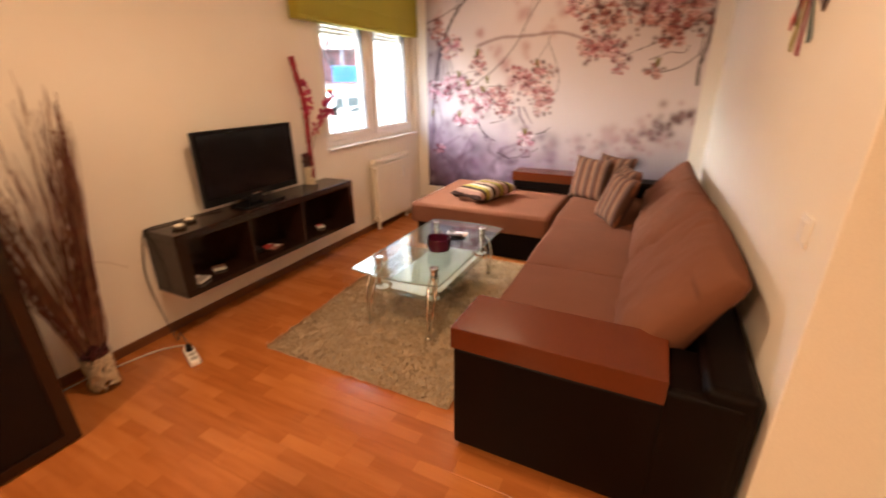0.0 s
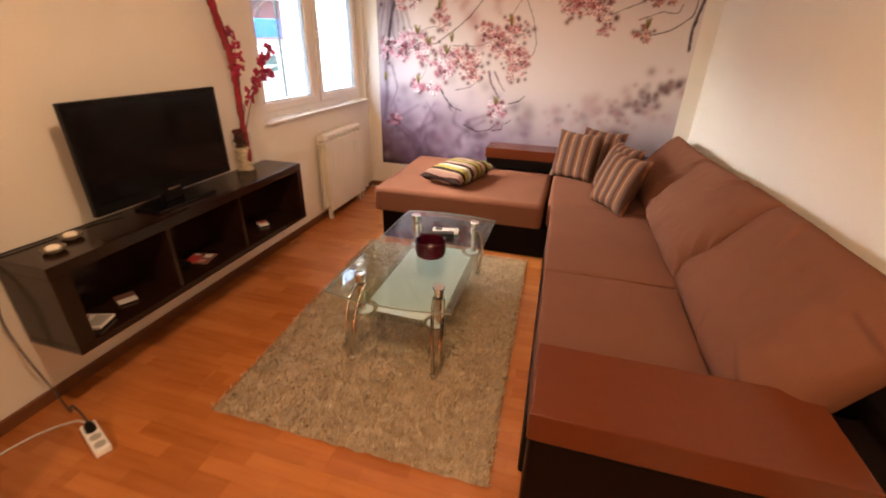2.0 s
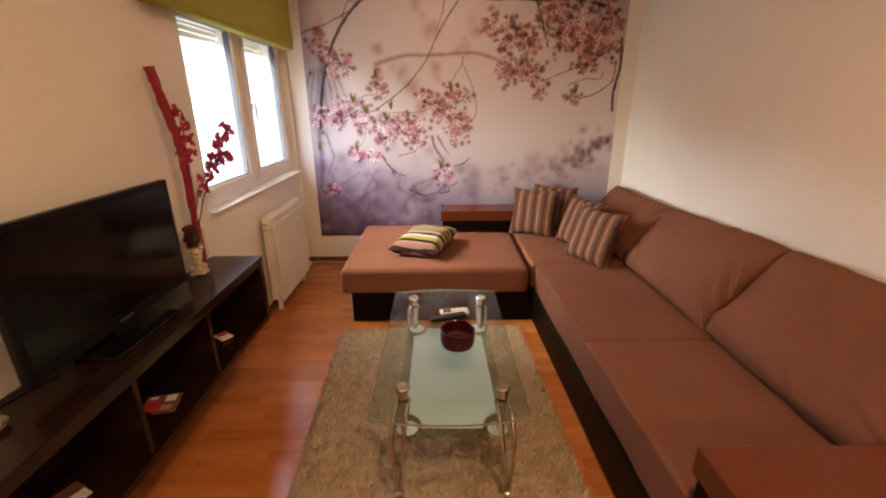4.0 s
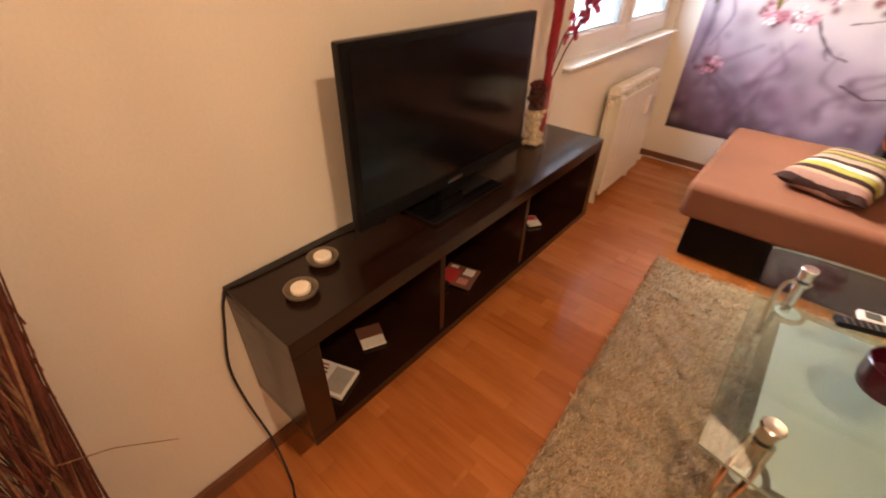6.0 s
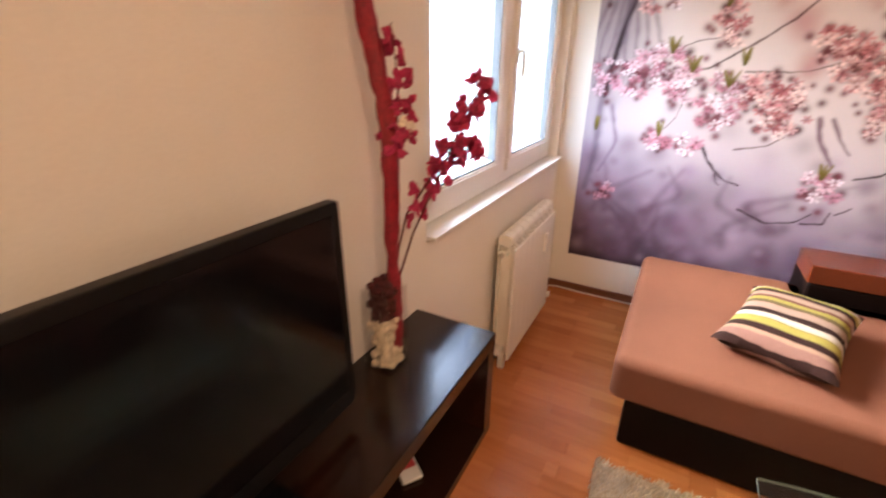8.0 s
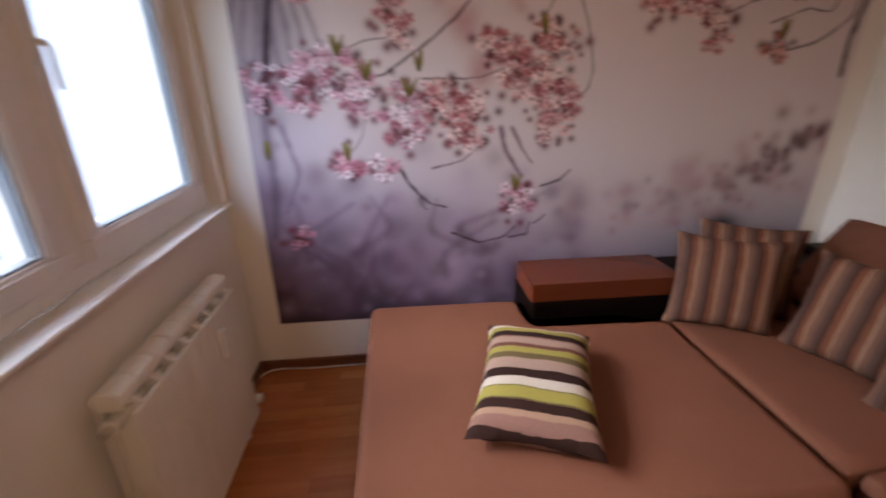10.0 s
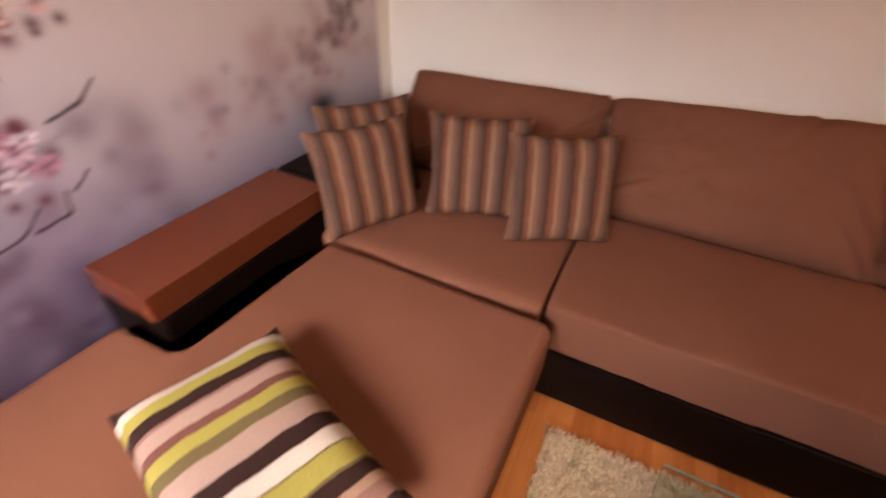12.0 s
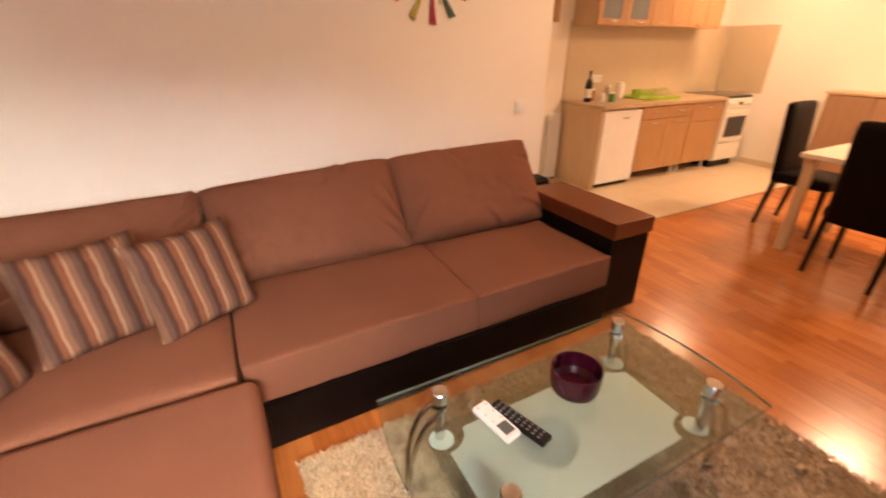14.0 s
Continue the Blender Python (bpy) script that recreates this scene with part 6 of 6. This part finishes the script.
def house(x, y, turn, w, d, h, roof_h, wall_mat, label, windows=3, eaves=0.35):
    """A gabled house: the ridge runs along its local x."""
    t = thing("house", (x, y, GZ), label, "house")
    m = Matrix.Translation((x, y, GZ)) @ Matrix.Rotation(radians(turn), 4, "Z")
    def extrude(profile, xa, xb):
        bm = bmesh.new()
        a, b = [bm.verts.new((xa, p, q)) for p, q in profile], [bm.verts.new((xb, p, q)) for p, q in profile]
        bm.faces.new(a)
        bm.faces.new(b[::-1])
        for i in range(len(a)):
            bm.faces.new((a[i], b[i], b[(i + 1) % len(a)], a[(i + 1) % len(a)]))
        bmesh.ops.recalc_face_normals(bm, faces=bm.faces[:])
        return moved(bm, m)
    part("wall", extrude([(-d / 2, 0), (d / 2, 0), (d / 2, h), (0, h + roof_h), (-d / 2, h)], -w / 2, w / 2), wall_mat, t, "", 0)
    drop = eaves * roof_h / (d / 2)
    for s in (-1, 1):
        part("roof", extrude([(0, h + roof_h + 0.02), (s * (d / 2 + eaves), h - drop + 0.02), (s * (d / 2 + eaves), h - drop + 0.16), (0, h + roof_h + 0.18)], -w / 2 - eaves, w / 2 + eaves), ROOF, t, "", 0)
    for k in range(windows):
        for z in ((1.0, 3.6) if h > 5 else (1.0,)):
            cx = -w / 2 + w * (k + 0.5) / windows
            win = part("window", moved(box(cx - 0.6, cx + 0.6, -d / 2 - 0.05, -d / 2 + 0.02, z, z + 1.4, 0.02), m), PVC, t)
            part("pane", moved(box(cx - 0.5, cx + 0.5, -d / 2 - 0.06, -d / 2 - 0.045, z + 0.1, z + 1.3), m), CARGLASS, win)
    return t


house(-23.8, 15.7, -45, 10, 12, 4.55, 2.6, RENDER, "pale rendered house with its gable to the street", 2)
house(-21.5, 28.5, 40, 10, 8, 4.7, 1.0, PINK, "pinkish brick house with a low brown roof")
near_house = house(-2.0, 9.7, 0, 6.4, 7, 6.5, 2.0, RENDER, "tall pale rendered house beside the street", 0)
part("downpipe", tube([(-5.27, 6.13, GZ), (-5.29, 6.13, 0.6), (-5.27, 6.13, 5.3)], 0.035, 10), simple("dark_green_downpipe", (0.035, 0.05, 0.045), 0.5), near_house, "dark downpipe on the corner")
plate = part("house_sign", box(-5.16, -4.86, 6.175, 6.199, 0.22, 0.44, 0.003), WHITE, near_house, "small white and blue sign")
for z in (0.26, 0.36):
    part("text_bar", box(-5.12, -4.90, 6.171, 6.1745, z, z + 0.04), BLUE, plate)
house(-40, 2, 80, 20, 9, 6.0, 2.6, RENDER, "long pale rendered house down the street")
kerb_turn = Matrix.Translation((-5.4, 3.86, GZ)) @ Matrix.Rotation(radians(19.5), 4, "Z")
setting("pavement", moved(box(-14, 4.5, -3.2, -0.14, 0.0, 0.085), kerb_turn), simple("wet_concrete_paving", (0.13, 0.135, 0.135), 0.45, amount=0.4, scale=1.8, fine=12, bump=0.5, bump_dist=0.01), "grey wet concrete pavement below the window", "pavement")
for k in range(18):
    single("kerb", moved(box(-14 + k * 1.02, -13.01 + k * 1.02, -0.14, 0.02, 0.0, 0.10, 0.012), kerb_turn), simple("wet_kerb_stone", (0.10, 0.105, 0.105), 0.5) if k == 0 else bpy.data.materials["wet_kerb_stone"], tuple(kerb_turn @ Vector((-13.5 + k * 1.02, -0.06, 0))), "dark wet kerb stone along the street", "kerb", "kerb stones")

for x, y in ((-5.45, 7.0), (-14.5, 17.0)):
    po = thing("utility_pole", (x, y, GZ), "grey utility pole beside the street", "pole")
    part("shaft", tube([(x, y, GZ), (x, y, GZ + 7.5)], 0.06, 12, 0.04), CONCRETE, po)
    part("cross_arm", box(x - 0.7, x + 0.7, y - 0.04, y + 0.04, GZ + 7.0, GZ + 7.1), CONCRETE, po)
wr = thing("overhead_wires", (-12, 12, 3.5), "dark overhead wires across the street", "wires")
for a, b in (((-24, 6, 4.4), (-5.45, 7.0, 3.2)), ((-26, 9, 5.6), (-5.45, 7.0, 3.6)), ((-14.5, 17, 5.5), (-5.45, 7.0, 3.9))):
    a, b = Vector(a), Vector(b)
    part("wire", tube([a.lerp(b, k / 12) - Vector((0, 0, 0.5 * math.sin(math.pi * k / 12))) for k in range(13)], 0.018, 5), TYRE, wr)


def bare_tree(x, y, h, seed):
    t = thing("tree", (x, y, GZ), "bare winter tree with thin branches", "tree")
    rg = random.Random(seed)
    part("trunk", tube([(x, y, GZ), (x + 0.1, y, GZ + h * 0.25), (x, y + 0.1, GZ + h * 0.45)], 0.14, 9, 0.09), BARK, t)
    def grow(p, d, l, r, depth):
        e = p + d * l
        mid = p.lerp(e, 0.5) + Vector((rg.uniform(-1, 1), rg.uniform(-1, 1), rg.uniform(-1, 1))) * l * 0.08
        out = tube([p, mid, e], r, 5, r * 0.55, False)
        if depth:
            for _ in range(3):
                nd = (d + Vector((rg.uniform(-1, 1), rg.uniform(-1, 1), rg.uniform(-0.3, 0.9))) * 0.8).normalized()
                out = join(out, grow(p.lerp(e, rg.uniform(0.55, 1)), nd, l * rg.uniform(0.55, 0.8), r * 0.55, depth - 1))
        return out
    for k in range(5):
        d = Vector((math.cos(k * 1.3), math.sin(k * 1.3), rg.uniform(0.8, 1.5))).normalized()
        part("limb", grow(Vector((x, y, GZ + h * (0.3 + 0.035 * k))), d, h * 0.24, 0.06, 3), BARK, t)


bare_tree(-16.5, 18.5, 8.5, 1)
bare_tree(-10.5, 21, 8.0, 2)

# parked car beyond the van
pc = thing("parked_car", (-11.3, 6.2, GZ), "pale parked car in front of the ivy wall", "car")
m = Matrix.Translation((-12.1, 6.3, GZ)) @ Matrix.Rotation(radians(-60), 4, "Z")
part("body", moved(soft_box(4.1, 1.7, 0.75, 0.22, 10), m @ Matrix.Translation((0, 0, 0.6))), VANWHITE, pc, "", 60)
part("cabin", moved(soft_box(2.3, 1.5, 0.6, 0.28, 10), m @ Matrix.Translation((-0.2, 0, 1.12))), CARGLASS, pc, "dark cabin windows", 60)
for x in (1.3, -1.3):
    for y in (-0.8, 0.8):
        part("wheel", moved(lathe([(0.2, -0.09), (0.29, -0.09), (0.31, 0), (0.29, 0.09), (0.2, 0.09)], 20), m @ Matrix.Translation((x, y, 0.31)) @ Matrix.Rotation(radians(90), 4, "X")), TYRE, pc)


# ---- floor planks and kitchen tiles ----
def lay_planks():
    pw, gap = 0.192, 0.0003
    full = {}
    def mesh_for(length):
        key = round(length, 3)
        if key not in full:
            full[key] = mesh_of("plank", box(0, length - gap, 0, pw - gap, -0.012, 0.0, 0.0005, 1), LAMINATE, 0)
        return full[key]
    rg = random.Random(2)
    y, row = 0.0, 0
    edge = 2.93
    while y > SOUTH + 0.01:
        limit = edge if y - pw < END else W
        x = -1.2 * ((row * 0.37) % 1)
        while x < limit - 0.01:
            a, b = max(x, 0.0), min(x + 1.2, limit)
            if b - a > 0.02:
                ob = new("plank", mesh_for(b - a))
                ob.location = (a, max(y - pw, SOUTH), 0)
                ob.parent = floor
            x += 1.2
        y -= pw
        row += 1
    t = mesh_of("tile", box(0.0015, 0.3285, 0.0015, 0.3285, -0.012, -0.001, 0.0015, 1), TILE, 0)
    y = END - 0.02
    while y > SOUTH:
        for k in range(5):
            x = edge + 0.012 + k * 0.33
            if x < BACK:
                ob = new("tile", t)
                ob.location = (x, y - 0.33, 0)
                ob.parent = floor
        y -= 0.33
    setting("trim", box(edge - 0.002, edge + 0.014, SOUTH, END, -0.01, 0.003, 0.001), BASE, "thin strip between laminate and tiles", "trim")


lay_planks()
sp = mesh_of("wall_tile", box(-0.004, 0, 0.0004, 0.2496, 0.0004, 0.1996, 0.0008, 1), SPLASH, 0)
splash = setting("kitchen_splashback", box(BACK - 0.003, BACK, SOUTH, -4.84, 0.885, 1.68), SPLASH, "beige tiled splashback behind the worktop", "wall tiles")
for i in range(12):
    for j in range(4):
        y = -4.85 - 0.25 * (i + 1)
        if y > SOUTH:
            ob = new("wall_tile", sp)
            ob.location = (BACK - 0.003, y, 0.885 + 0.2 * j)
            ob.parent = splash
side = setting("kitchen_splashback", box(3.86, BACK - 0.012, SOUTH, SOUTH + 0.003, 0.885, 1.68), SPLASH, "beige tiled splashback beside the cooker", "wall tiles")
for i in range(2):
    for j in range(4):
        ob = new("wall_tile", sp)
        ob.matrix_basis = pose(BACK - 0.012 - 0.25 * (i + 1), SOUTH + 0.003, 0.885 + 0.2 * j, 0, 0, -90)
        ob.parent = side
